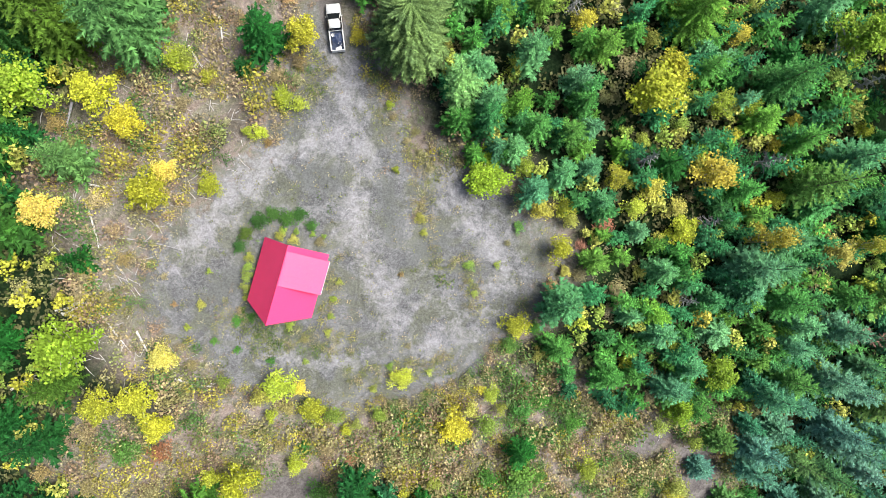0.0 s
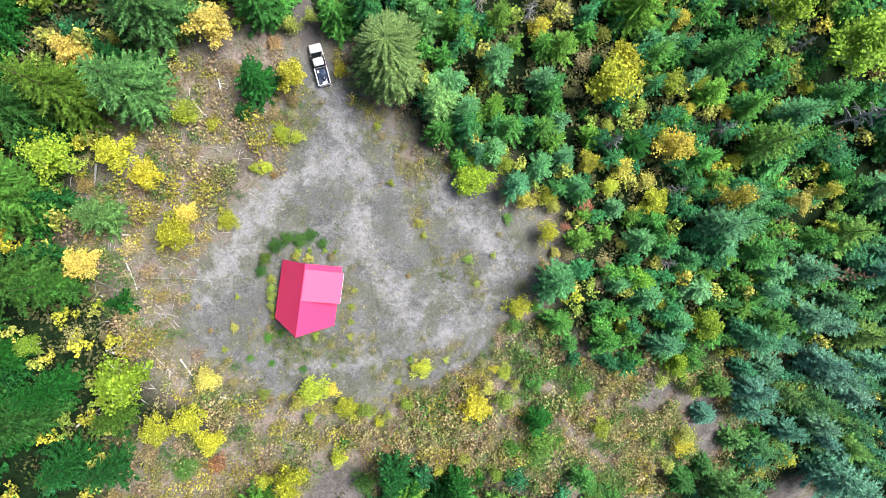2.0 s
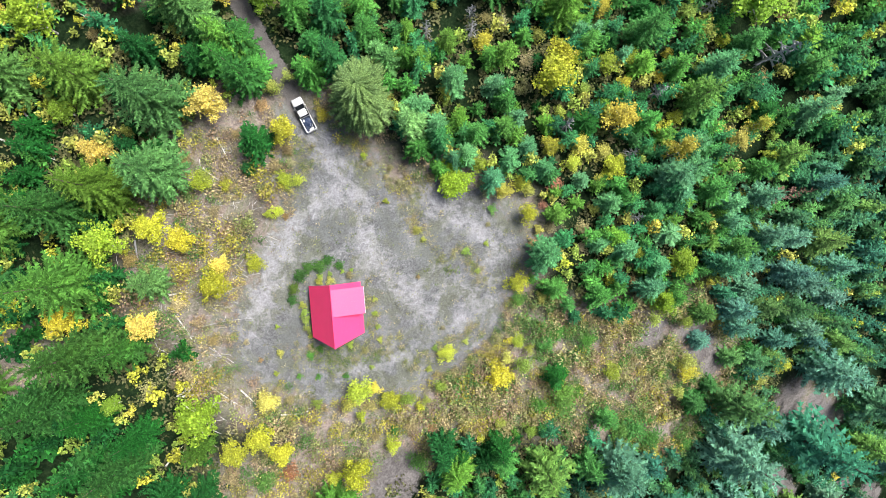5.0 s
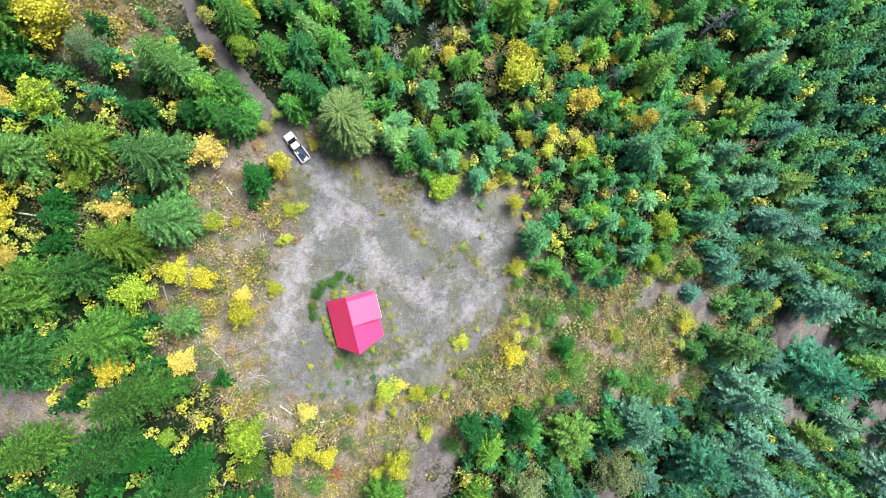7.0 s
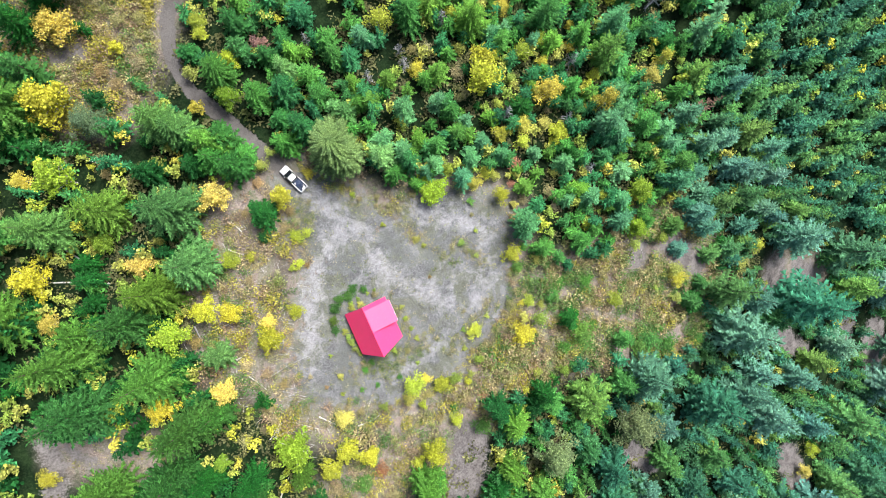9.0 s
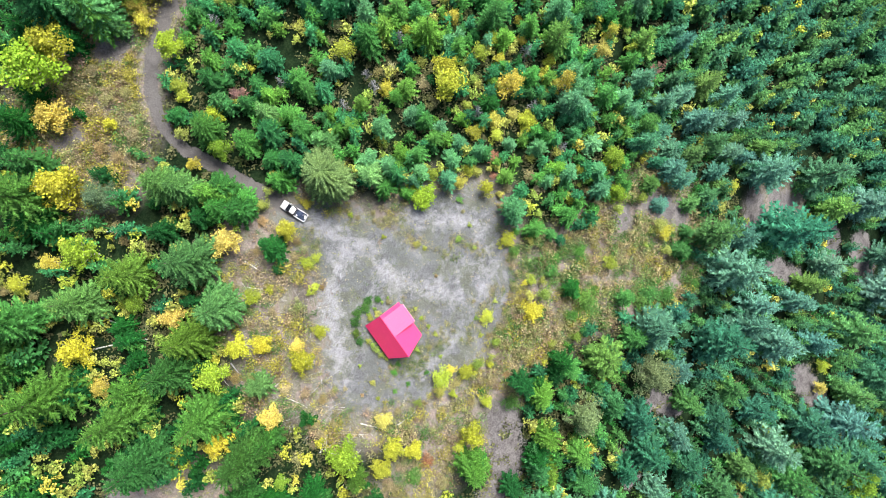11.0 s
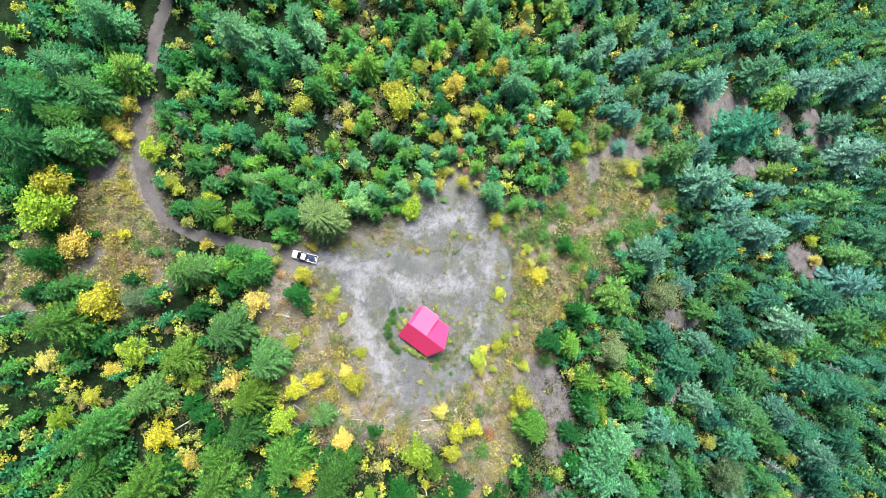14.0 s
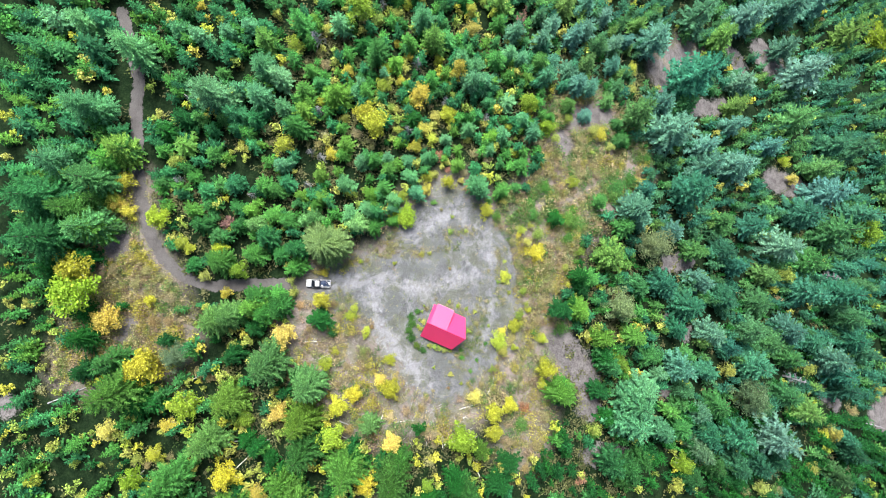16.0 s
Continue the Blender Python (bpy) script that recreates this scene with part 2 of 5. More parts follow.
HERBS = [(-2.0, 16.5, -0.4, 9.5, 1.5), (-0.4, 9.5, -1.2, 4.2, 1.2), (4.6, -1.2, 6.2, -7.6, 1.1), (-25.0, -8.6, -21.0, -11.5, 2.0), (-20.0, -10.6, -10.0, -12.6, 1.6), (-12.2, -1.0, -13.4, -8.0, 0.9), (-4.0, 24.0, -5.0, 18.5, 2.2), (-14.0, 22.0, -17.0, 18.0, 2.2), (-9.0, -16.5, 2.0, -15.0, 1.2), (0.5, 1.0, 1.5, -4.0, 0.8)]  # strips of dry herbs and moss


def capsule(x, y, x1, y1, x2, y2, r):
    dx, dy = x2 - x1, y2 - y1
    k = min(1, max(0, ((x - x1) * dx + (y - y1) * dy) / (dx * dx + dy * dy + 1e-9)))
    return math.hypot(x - x1 - k * dx, y - y1 - k * dy) - r


def yard_away(x, y):
    return min(capsule(x, y, *c) for c in YARD)


def track_away(x, y):
    return min(capsule(x, y, *a, *b, 1.25) for a, b in zip(TRACK, TRACK[1:]))


def patch_away(x, y):
    return min(capsule(x, y, *c) for c in PATCH)


def brush_away(x, y):
    """Distance from the open brushy ground round the yard and along the track's bend."""
    return min(capsule(x, y, -21, 27, -32, 20, 5), capsule(x, y, -32, 20, -39, 8, 6), capsule(x, y, 2, -24, 40, -34, 9), capsule(x, y, 36, -27, 41, -42, 5), capsule(x, y, 14, -34, 32, -48, 5), capsule(x, y, -11, -26, -27, -28, 5), capsule(x, y, -27, -28, -43, -26, 4), capsule(x, y, -9, 72, -26, 69, 6), capsule(x, y, -26, 69, -35, 73, 4), capsule(x, y, 62, -58, 70, -66, 3), capsule(x, y, -69, 13, -64, 5, 3.5), capsule(x, y, -24, -22, -8, -22, 6), capsule(x, y, -9, 70, -27, 60, 7), capsule(x, y, 3, 71, -9, 70, 4), capsule(x, y, -38, 12, -34, -10, 5)) + 3


def steps(lo, hi, fine, far):
    """Even steps from lo to hi, then ever wider ones out to far."""
    mid = [lo + (hi - lo) * i / round((hi - lo) / fine) for i in range(round((hi - lo) / fine) + 1)]
    out, s = [], fine
    d = 0
    while d < far:
        s *= 1.5
        d += s
        out.append(d)
    return [lo - d for d in reversed(out)] + mid + [hi + d for d in out]


def build_ground():
    xs, ys = steps(-92, 128, 1.4, 2200), steps(-168, 108, 1.4, 2200)
    verts, cover, wild, worn = [], [], [], []
    for y in ys:
        for x in xs:
            bump = noise.noise((x * 0.35, y * 0.35, 3)) * 0.16 + noise.noise((x * 0.08, y * 0.08, 9)) * 0.5
            near = -100 < x < 135 and -172 < y < 112
            ya = yard_away(x, y) if near else 50
            ta = track_away(x, y) if near else 50
            pa = patch_away(x, y) if near else 50
            level = min(1, max(0.15, ya / 8))
            verts.append((x, y, ground_z(x, y) + bump * level))
            cover.append((0.5 - (ya - 2.5) / 13, 0.5 - ta / 1.6, 0.5 - pa / 5, 1))
            dry = min(1, max(0, 0.42 - min(capsule(x, y, *c) for c in LANES) / 4.5)) if ya < 12 else 0
            wet = min(1, max(0, 0.5 - min(capsule(x, y, *c) for c in DAMP) / 2.5)) if ya < 12 else 0
            worn.append(dry * (1 - wet) - wet)
            # mask of the painted tree shade: 1 away from yard and brush
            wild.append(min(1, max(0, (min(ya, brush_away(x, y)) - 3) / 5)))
    nx = len(xs)
    faces = [(j * nx + i, j * nx + i + 1, (j + 1) * nx + i + 1, (j + 1) * nx + i) for j in range(len(ys) - 1) for i in range(nx - 1)]
    me = bpy.data.meshes.new("ground")
    me.from_pydata(verts, [], faces)
    at = me.color_attributes.new("cover", "FLOAT_COLOR", "POINT")
    at.data.foreach_set("color", np.clip(np.array(cover), -1, 2).astype(np.float32).ravel())
    me.attributes.new("worn", "FLOAT", "POINT").data.foreach_set("value", worn)
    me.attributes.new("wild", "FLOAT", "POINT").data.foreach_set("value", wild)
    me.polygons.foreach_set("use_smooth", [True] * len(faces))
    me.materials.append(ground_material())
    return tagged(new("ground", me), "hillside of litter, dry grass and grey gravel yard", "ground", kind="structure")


build_ground()


# ---- mesh helpers ----
def part(name, me, mat, parent, label=""):
    """Link a mesh or bmesh as one object under a thing or part."""
    if isinstance(me, bmesh.types.BMesh):
        bm, me = me, bpy.data.meshes.new(name)
        bm.to_mesh(me)
        bm.free()
    if mat and not me.materials:
        me.materials.append(mat)
    ob = new(name, me)
    ob.parent = parent
    return tagged(ob, label)


class Soup:
    """Triangles and tubes gathered into one mesh."""

    def __init__(self):
        self.v, self.f, self.m = [], [], []

    def tri(self, *pts, mat=0):
        k = len(self.v)
        self.v += [tuple(p) for p in pts]
        self.f.append(tuple(range(k, k + len(pts))))
        self.m.append(mat)

    def tube(self, pts, radii, sides=5, mat=0):
        k = len(self.v)
        for i, (p, r) in enumerate(zip(pts, radii)):
            p = Vector(p)
            d = (Vector(pts[min(i + 1, len(pts) - 1)]) - Vector(pts[max(i - 1, 0)])).normalized()
            a = d.orthogonal().normalized()
            b = d.cross(a)
            for s in range(sides):
                w = 2 * math.pi * s / sides
                self.v.append(tuple(p + r * (math.cos(w) * a + math.sin(w) * b)))
        for i in range(len(pts) - 1):
            for s in range(sides):
                q = (s + 1) % sides
                self.f.append((k + i * sides + s, k + i * sides + q, k + (i + 1) * sides + q, k + (i + 1) * sides + s))
                self.m.append(mat)

    def mesh(self, name, *mats):
        me = bpy.data.meshes.new(name)
        me.from_pydata(self.v, [], self.f)
        for m in mats:
            me.materials.append(m)
        me.polygons.foreach_set("material_index", self.m)
        return me


# ---- plants: each kind is built a few times at unit size (height 1, radius 1) ----
def conifer_crown(rng, whorls, count, droop, ragged, low=0.1, sprays=6, taper=0.8, plume=1.0):
    """Whorls of feathered boughs round a pointed top: every bough is a row of narrow, forward-swept twigs."""
    s = Soup()
    H = 5.2
    ph = [rng.uniform(0, 6.28) for _ in range(3)]
    for i in range(whorls):
        u = i / (whorls - 1)
        z = H * (low + (0.95 - low) * u)
        rad = (1 - u) ** taper * (0.78 + 0.22 * min(1, u * 5 + 0.2)) + 0.07
        n = max(4, round(count * (1 - 0.45 * u)))
        a0 = rng.uniform(0, 6.28)
        for k in range(n):
            if rng.random() < 0.05:
                continue
            az = a0 + 6.283 * (k + rng.uniform(-0.35, 0.35)) / n
            L = rad * rng.uniform(1 - ragged, 1 + ragged * 0.5) * (1 + 0.13 * math.sin(2 * az + ph[0]) + 0.1 * math.sin(3 * az + ph[1] + 4 * u))
            zz = z + rng.uniform(-0.5, 0.5) * H / whorls
            up = 0.55 * u - droop * (1 - u) + rng.uniform(-0.12, 0.12)
            curl = rng.uniform(-0.18, 0.18)
            ca, sa_ = math.cos(az), math.sin(az)
            out, side = Vector((ca, sa_, 0)), Vector((-sa_, ca, 0))

            def at(t):
                return out * (L * t) + side * (curl * L * t * t) + Vector((0, 0, zz + L * (up * t - 0.3 * t * t * (1 - u) + 0.16 * t ** 3)))
            for q in range(sprays):
                t = 0.1 + 0.86 * (q + 0.5) / sprays
                half = 0.5 / sprays
                w = L * (0.26 * (1 - t) ** 0.6 * min(1, t * 2.5 + 0.4) + 0.09) * plume
                for sg in (-1, 1):
                    v = w * rng.uniform(0.65, 1.3)
                    tip = at(t) + side * (sg * v * 0.85) + out * (v * rng.uniform(0.1, 0.9)) + Vector((0, 0, v * rng.uniform(-0.7, 0.45)))
                    s.tri(at(t - half), at(t + half), tip)
            tip_w = 0.08 * L * plume * plume
            s.tri(at(1 - 0.16 * plume) + side * tip_w, at(1 - 0.16 * plume) - side * tip_w, at(1.04))
    for k in range(5):
        az = k * 1.257
        s.tri((0, 0, H), (0.05 * math.cos(az), 0.05 * math.sin(az), H * 0.92), (0.05 * math.cos(az + 0.9), 0.05 * math.sin(az + 0.9), H * 0.92))
    s.v = [(x, y, z / H) for x, y, z in s.v]
    return s


def stem(height, thick, bend, rng, sides=6):
    s = Soup()
    n = 6
    bx, by = rng.uniform(-bend, bend), rng.uniform(-bend, bend)
    s.tube([(bx * (i / n) ** 2, by * (i / n) ** 2, height * i / n - 0.03) for i in range(n + 1)], [thick * (1 - 0.9 * i / n) * (1.35 if i == 0 else 1) for i in range(n + 1)], sides)
    return s


def leafy_crown(rng, lobes, leaves, leaf, base, flat=0.8, spread=0.68, full=1.0):
    """Many small leaves in clumps along uneven limbs, with a broken outline and gaps between them."""
    s = Soup()
    ends, clumps = [], []
    limbs = max(4, lobes // 2)
    for i in range(limbs):
        u = (i + 0.5) / limbs
        z = base + (1 - base) * (0.2 + 0.72 * u)
        reach = math.sin(math.pi * min(0.95, 0.25 + 0.7 * u)) * spread * rng.uniform(0.65, 1.2)
        az = i * 2.4 + rng.uniform(-0.5, 0.5)
        for t in (0.35, 0.72, 1.05):
            wob = az + rng.uniform(-0.3, 0.3)
            clumps.append((reach * t * math.cos(wob), reach * t * math.sin(wob), z + rng.uniform(-0.03, 0.07), rng.uniform(0.16, 0.32) * full * (1.2 - 0.4 * t)))
        ends.append(clumps[-1])
    area = sum(c[3] ** 2 for c in clumps)
    for cx, cy, cz, cr in clumps:
        for k in range(round(leaves * cr * cr / area)):
            d = Vector((rng.gauss(0, 1), rng.gauss(0, 1), rng.gauss(0.25, 0.9))).normalized() * cr * rng.uniform(0.3, 1.0) ** 0.7 * (1.5 if rng.random() < 0.12 else 1)
            c = Vector((cx + d.x, cy + d.y, cz + d.z * flat * 0.4))
            a = Vector((rng.gauss(0, 1), rng.gauss(0, 1), rng.gauss(0, 0.55))).normalized()
            b = a.cross(Vector((rng.gauss(0, 0.6), rng.gauss(0, 0.6), 1))).normalized()
            h = leaf * rng.uniform(0.6, 1.4)
            zs = 0.4
            p = [c + a * h, c + b * h * 0.6, c - a * h * 0.8, c - b * h * 0.6]
            s.tri(*[(q.x, q.y, c.z + (q.z - c.z) * zs) for q in p])
    return s, ends


def leafy_stem(rng, centres, thick, trunks=1):
    s = Soup()
    for k in range(trunks):
        ox, oy = (rng.uniform(-0.12, 0.12), rng.uniform(-0.12, 0.12)) if trunks > 1 else (0, 0)
        s.tube([(ox * (1 + 2 * t), oy * (1 + 2 * t), 0.92 * t - 0.04) for t in (0, 0.2, 0.45, 0.7, 1)], [thick, thick * 0.85, thick * 0.65, thick * 0.4, thick * 0.12], 6)
    for cx, cy, cz, cr in centres:
        z0 = max(0.12, cz - 0.25)
        s.tube([(0, 0, z0), (cx * 0.5, cy * 0.5, z0 + (cz - z0) * 0.6), (cx, cy, cz)], [thick * 0.4, thick * 0.26, thick * 0.08], 4)
    return s


def bare_limbs(rng, n, length):
    s = Soup()
    for i in range(n):
        u = i / n
        z = 0.18 + 0.78 * u
        L = length * (1 - u * 0.8) * rng.uniform(0.6, 1.15)
        az = i * 2.4 + rng.uniform(-0.4, 0.4)
        ca, sa_ = math.cos(az), math.sin(az)
        s.tube([(0, 0, z), (ca * L * 0.5, sa_ * L * 0.5, z + 0.01), (ca * L, sa_ * L, z - 0.03 * (1 - u))], [0.03, 0.02, 0.006], 3)
        for q in range(3):
            t, w = rng.uniform(0.4, 0.9), rng.uniform(0.15, 0.35) * rng.choice((-1, 1))
            s.tube([(ca * L * t, sa_ * L * t, z), (ca * L * t - sa_ * L * w + ca * 0.1, sa_ * L * t + ca * L * w + sa_ * 0.1, z - 0.01)], [0.014, 0.004], 3)
    return s


# kind: word, label, category, colour choices, crown material
LOOK = {
    "C": ("spruce_tree", "pale blue-green spruce tree with shaggy needled branches", "tree", [(0.078, 0.255, 0.114), (0.098, 0.28, 0.12), (0.07, 0.235, 0.108)]),
    "c": ("spruce_tree", "dark blue-green spruce tree in the forest", "tree", [(0.036, 0.182, 0.067), (0.045, 0.202, 0.07), (0.032, 0.158, 0.064), (0.054, 0.202, 0.058)]),
    "g": ("fir_tree", "mid-green young fir tree in the forest", "tree", [(0.062, 0.23, 0.044), (0.076, 0.252, 0.048), (0.05, 0.192, 0.044), (0.1, 0.258, 0.04)]),
    "G": ("fir_tree", "tall light green fir tree with yellowish tips", "tree", [(0.11, 0.27, 0.045), (0.09, 0.245, 0.045)]),
    "d": ("fir_tree", "deep green dense young fir tree", "tree", [(0.018, 0.11, 0.02), (0.016, 0.095, 0.024)]),
    "P": ("pine_tree", "broad grey-green pine tree with a rounded crown", "tree", [(0.17, 0.29, 0.09), (0.18, 0.3, 0.095)]),
    "p": ("willow_tree", "pale grey-green leafy willow with a rounded crown", "tree", [(0.17, 0.25, 0.125), (0.16, 0.25, 0.12)]),
    "k": ("dead_tree", "bare grey dead tree with brittle limbs", "dead tree", [(0.36, 0.35, 0.38)]),
    "r": ("dying_spruce", "reddish-brown dying spruce with dry needles", "tree", [(0.24, 0.13, 0.12)]),
    "Y": ("birch_tree", "bright yellow autumn birch tree with white bark", "tree", [(0.47, 0.46, 0.05), (0.43, 0.45, 0.045)]),
    "O": ("birch_tree", "orange-yellow autumn birch tree among spruces", "tree", [(0.55, 0.49, 0.12)]),
    "y": ("birch_sapling", "yellow autumn birch sapling with thin leaves", "tree", [(0.44, 0.47, 0.06), (0.49, 0.5, 0.065), (0.35, 0.44, 0.06), (0.5, 0.47, 0.08), (0.39, 0.47, 0.06)]),
    "L": ("aspen_tree", "lime-green aspen tree turning yellow", "tree", [(0.25, 0.4, 0.04), (0.31, 0.43, 0.045), (0.2, 0.35, 0.04)]),
    "l": ("alder_bush", "yellow-green leafy alder bush", "bush", [(0.34, 0.41, 0.085), (0.4, 0.43, 0.1), (0.25, 0.36, 0.07)]),
    "b": ("leafy_bush", "deep green leafy bush", "bush", [(0.09, 0.24, 0.045), (0.11, 0.25, 0.055), (0.07, 0.21, 0.05)]),
    "B": ("leafy_bush", "dark green thin leafy bush beside the cabin wall", "bush", [(0.055, 0.15, 0.035), (0.07, 0.17, 0.04), (0.11, 0.19, 0.04)]),
    "u": ("shrub", "low rust-red autumn shrub", "shrub", [(0.36, 0.16, 0.1), (0.4, 0.2, 0.13)]),
    "o": ("shrub", "low tan and orange autumn shrub", "shrub", [(0.3, 0.265, 0.14), (0.32, 0.28, 0.15), (0.33, 0.25, 0.12), (0.27, 0.27, 0.12)]),
    "s": ("shrub", "pale straw-coloured dry shrub", "shrub", [(0.36, 0.33, 0.18), (0.33, 0.31, 0.16)]),
}
WOODY = random.Random(11)


def tree_model(kind, seed, fine=0):
    """One tree of a kind at unit size, as (stem, crown) meshes; fine ones are the larger and nearer trees."""
    w, n, sp, plume = ((13, 9, 4, 1.0), (16, 11, 7, 0.82), (20, 15, 11, 0.6))[fine]
    rng = random.Random(seed * 77 + ord(kind))
    if kind in "Cc":
        return stem(0.97, 0.075, 0.03, rng).mesh("trunk", BARK), conifer_crown(rng, w, n, 0.1, 0.24, sprays=sp, taper=0.64, plume=plume).mesh("crown", NEEDLES)
    if kind in "gGd":
        return stem(0.97, 0.07, 0.03, rng).mesh("trunk", BARK), conifer_crown(rng, w - 1, n, 0.02, 0.3, 0.06, sprays=sp, taper=0.72, plume=plume).mesh("crown", NEEDLES)
    if kind == "r":
        return stem(0.98, 0.08, 0.03, rng).mesh("trunk", BARK), conifer_crown(rng, 13, 6, 0.2, 0.5).mesh("crown", NEEDLES)
    if kind == "k":
        return stem(0.98, 0.1, 0.08, rng).mesh("trunk", GREY_WOOD), bare_limbs(rng, 26, 0.95).mesh("crown", GREY_WOOD)
    if kind == "P":
        return stem(0.97, 0.06, 0.02, rng).mesh("trunk", BARK), conifer_crown(rng, 24, 30, 0.0, 0.16, 0.12, sprays=20, taper=0.42, plume=0.46).mesh("crown", NEEDLES)
    if kind == "p":
        crown, cs = leafy_crown(rng, 44, 6000, 0.034, 0.2, spread=0.8)
        return leafy_stem(rng, cs, 0.06).mesh("trunk", BARK), crown.mesh("crown", LEAVES)
    if kind in "YOL":
        crown, cs = leafy_crown(rng, 26, 2600, 0.05, 0.22, spread=0.7, full=1.12) if fine else leafy_crown(rng, 16, 1300, 0.068, 0.22, spread=0.7, full=1.12)
        return leafy_stem(rng, cs, 0.05).mesh("trunk", BIRCH), crown.mesh("crown", LEAVES)
    if kind == "y":
        crown, cs = leafy_crown(rng, 18, 1500, 0.05, 0.15, spread=0.68, full=1.3) if fine else leafy_crown(rng, 12, 700, 0.068, 0.15, spread=0.68, full=1.35)
        return leafy_stem(rng, cs, 0.04, 2).mesh("trunk", BIRCH), crown.mesh("crown", LEAVES)
    crown, cs = leafy_crown(rng, 16, 900, 0.056, 0.05, spread=0.66, full=1.4) if fine else leafy_crown(rng, 14, 620, 0.06, 0.05, spread=0.66, full=1.45)
    return leafy_stem(rng, cs, 0.035, 3).mesh("stem", BARK), crown.mesh("crown", LEAVES)


MODELS = {k: [tree_model(k, s) for s in range(5 if k in "Ccg" else 3)] for k in LOOK}
FINE = {k: [tree_model(k, s + 20, 1) for s in range(5 if k in "CcgGd" else 3)] for k in "CcgGdYOLylbB"}
GRAND = {k: [tree_model(k, s + 40, 2) for s in range(3)] for k in "CcgGd"}
GROUPS = {"spruce_tree": "spruces of the forest", "fir_tree": "firs of the forest", "birch_tree": "yellow birches", "birch_sapling": "birch saplings",
          "aspen_tree": "aspens", "leafy_bush": "green bushes", "alder_bush": "alder bushes", "shrub": "autumn shrubs", "dead_tree": "dead trees", "pine_tree": "pines", "willow_tree": "pale willows", "dying_spruce": "dying spruces"}
PLANTED = []


def grove(kind, rows):
    """Plants of one kind: x, y, height, radius."""
    name, label, category, colours = LOOK[kind]
    for x, y, h, r in rows:
        if kind in "YOLy":
            r *= 1.18
        elif kind in "Ccg" and x > 0:  # close-grown, slender trees of the eastern stand
            r, h = r * 0.9, min(h, r * 3.9)
        near = kind in FINE and (-60 < x < 64 and -46 < y < 44 and r > (1.9 if kind in "CcgGd" else 1.5) or r > (3.0 if kind in "CcgGd" else 2.3))
        trunk_me, crown_me = WOODY.choice((GRAND if kind in GRAND and r > 3.4 and y > -36 and x < 46 else FINE if near or kind == "B" else MODELS)[kind])
        root = new(name)
        root.empty_display_size = 0.3
        root.matrix_basis = pose(x, y, ground_z(x, y) - 0.05, WOODY.uniform(-2, 2), WOODY.uniform(-2, 2), WOODY.uniform(0, 360)) @ Matrix.Diagonal((r, r, h, 1))
        for ob in (part(trunk_me.name.split(".")[0], trunk_me, None, root), part(crown_me.name.split(".")[0], crown_me, None, root)):
            c, w = WOODY.choice(colours), WOODY.uniform(0.8, 1.22)
            w *= 1 - 0.08 * min(1, max(0, (0.5 * x - 0.866 * y - 32) / 22))  # darker stand down the slope
            warm = 0.72 if kind in "Cc" and x < 4 and y > -36 else 1.0  # greener spruces on the drier west side
            cool = min(1, max(0, (0.5 * x - 0.866 * y - 32) / 22)) if kind in "CcgG" else 0  # greyer, bluer needles down the slope
            ob.color = (c[0] * w * WOODY.uniform(0.9, 1.12) * (2 - warm) ** 0.5 * (1 + 0.2 * cool), c[1] * w, c[2] * w * WOODY.uniform(0.88, 1.15) * warm * (1 + 0.6 * cool), 1)
            if kind in "CcgG" and x < -38 and y < 5:  # deep green stand south-west of the clearing
                ob.color = (ob.color[0] * 0.8, ob.color[1] * 0.7, ob.color[2] * 0.6, 1)
            elif kind in "CcgG" and x < -20 and y > -50:  # yellower needles west of the clearing
                ob.color = (ob.color[0] * 1.05, ob.color[1] * 0.86, ob.color[2] * 0.74, 1)
            elif kind in "CcgG" and x > 0 and cool < 0.4:  # fresher green stand east of the clearing
                ob.color = (ob.color[0] * 1.25, ob.color[1] * 1.15, ob.color[2] * 1.1, 1)
        tagged(root, label, category, GROUPS[name])
        PLANTED.append((x, y, r))


grove("C", [(-28.7, -51.1, 18.6, 5.0), (-22.8, -59.5, 8.3, 2.4), (-20.0, -63.8, 15.7, 4.3), (-36.2, -60.3, 12.9, 3.6), (-31.1, -71.7, 10.9, 3.1), (-40.3, -71.5, 13.1, 3.7), (-35.7, -94.6, 20.7, 5.7), (-14.7, -115.5, 18.2, 4.9), (16.9, -6.9, 13.3, 3.6), (26.6, -8.6, 7.2, 2.2), (30.4, -10.9, 9.6, 2.8), (32.8, -18.5, 17.5, 2.9), (35.2, -15.6, 9.3, 2.7), (39.2, -10.6, 6.1, 3.5), (47.5, -19.8, 17.1, 3.4), (40.8, -32.7, 4.6, 2.6), (50.9, -13.5, 11.5, 2.7), (51.4, -21.3, 21.2, 3.3), (47.7, -29.1, 18.3, 3.4), (47.8, -32.4, 20.8, 3.1), (51.8, -26.6, 6.3, 3.6), (56.8, -18.3, 14.4, 3.5), (61.8, -20.2, 15.0, 3.3), (60.4, -26.7, 15.1, 3.7)])
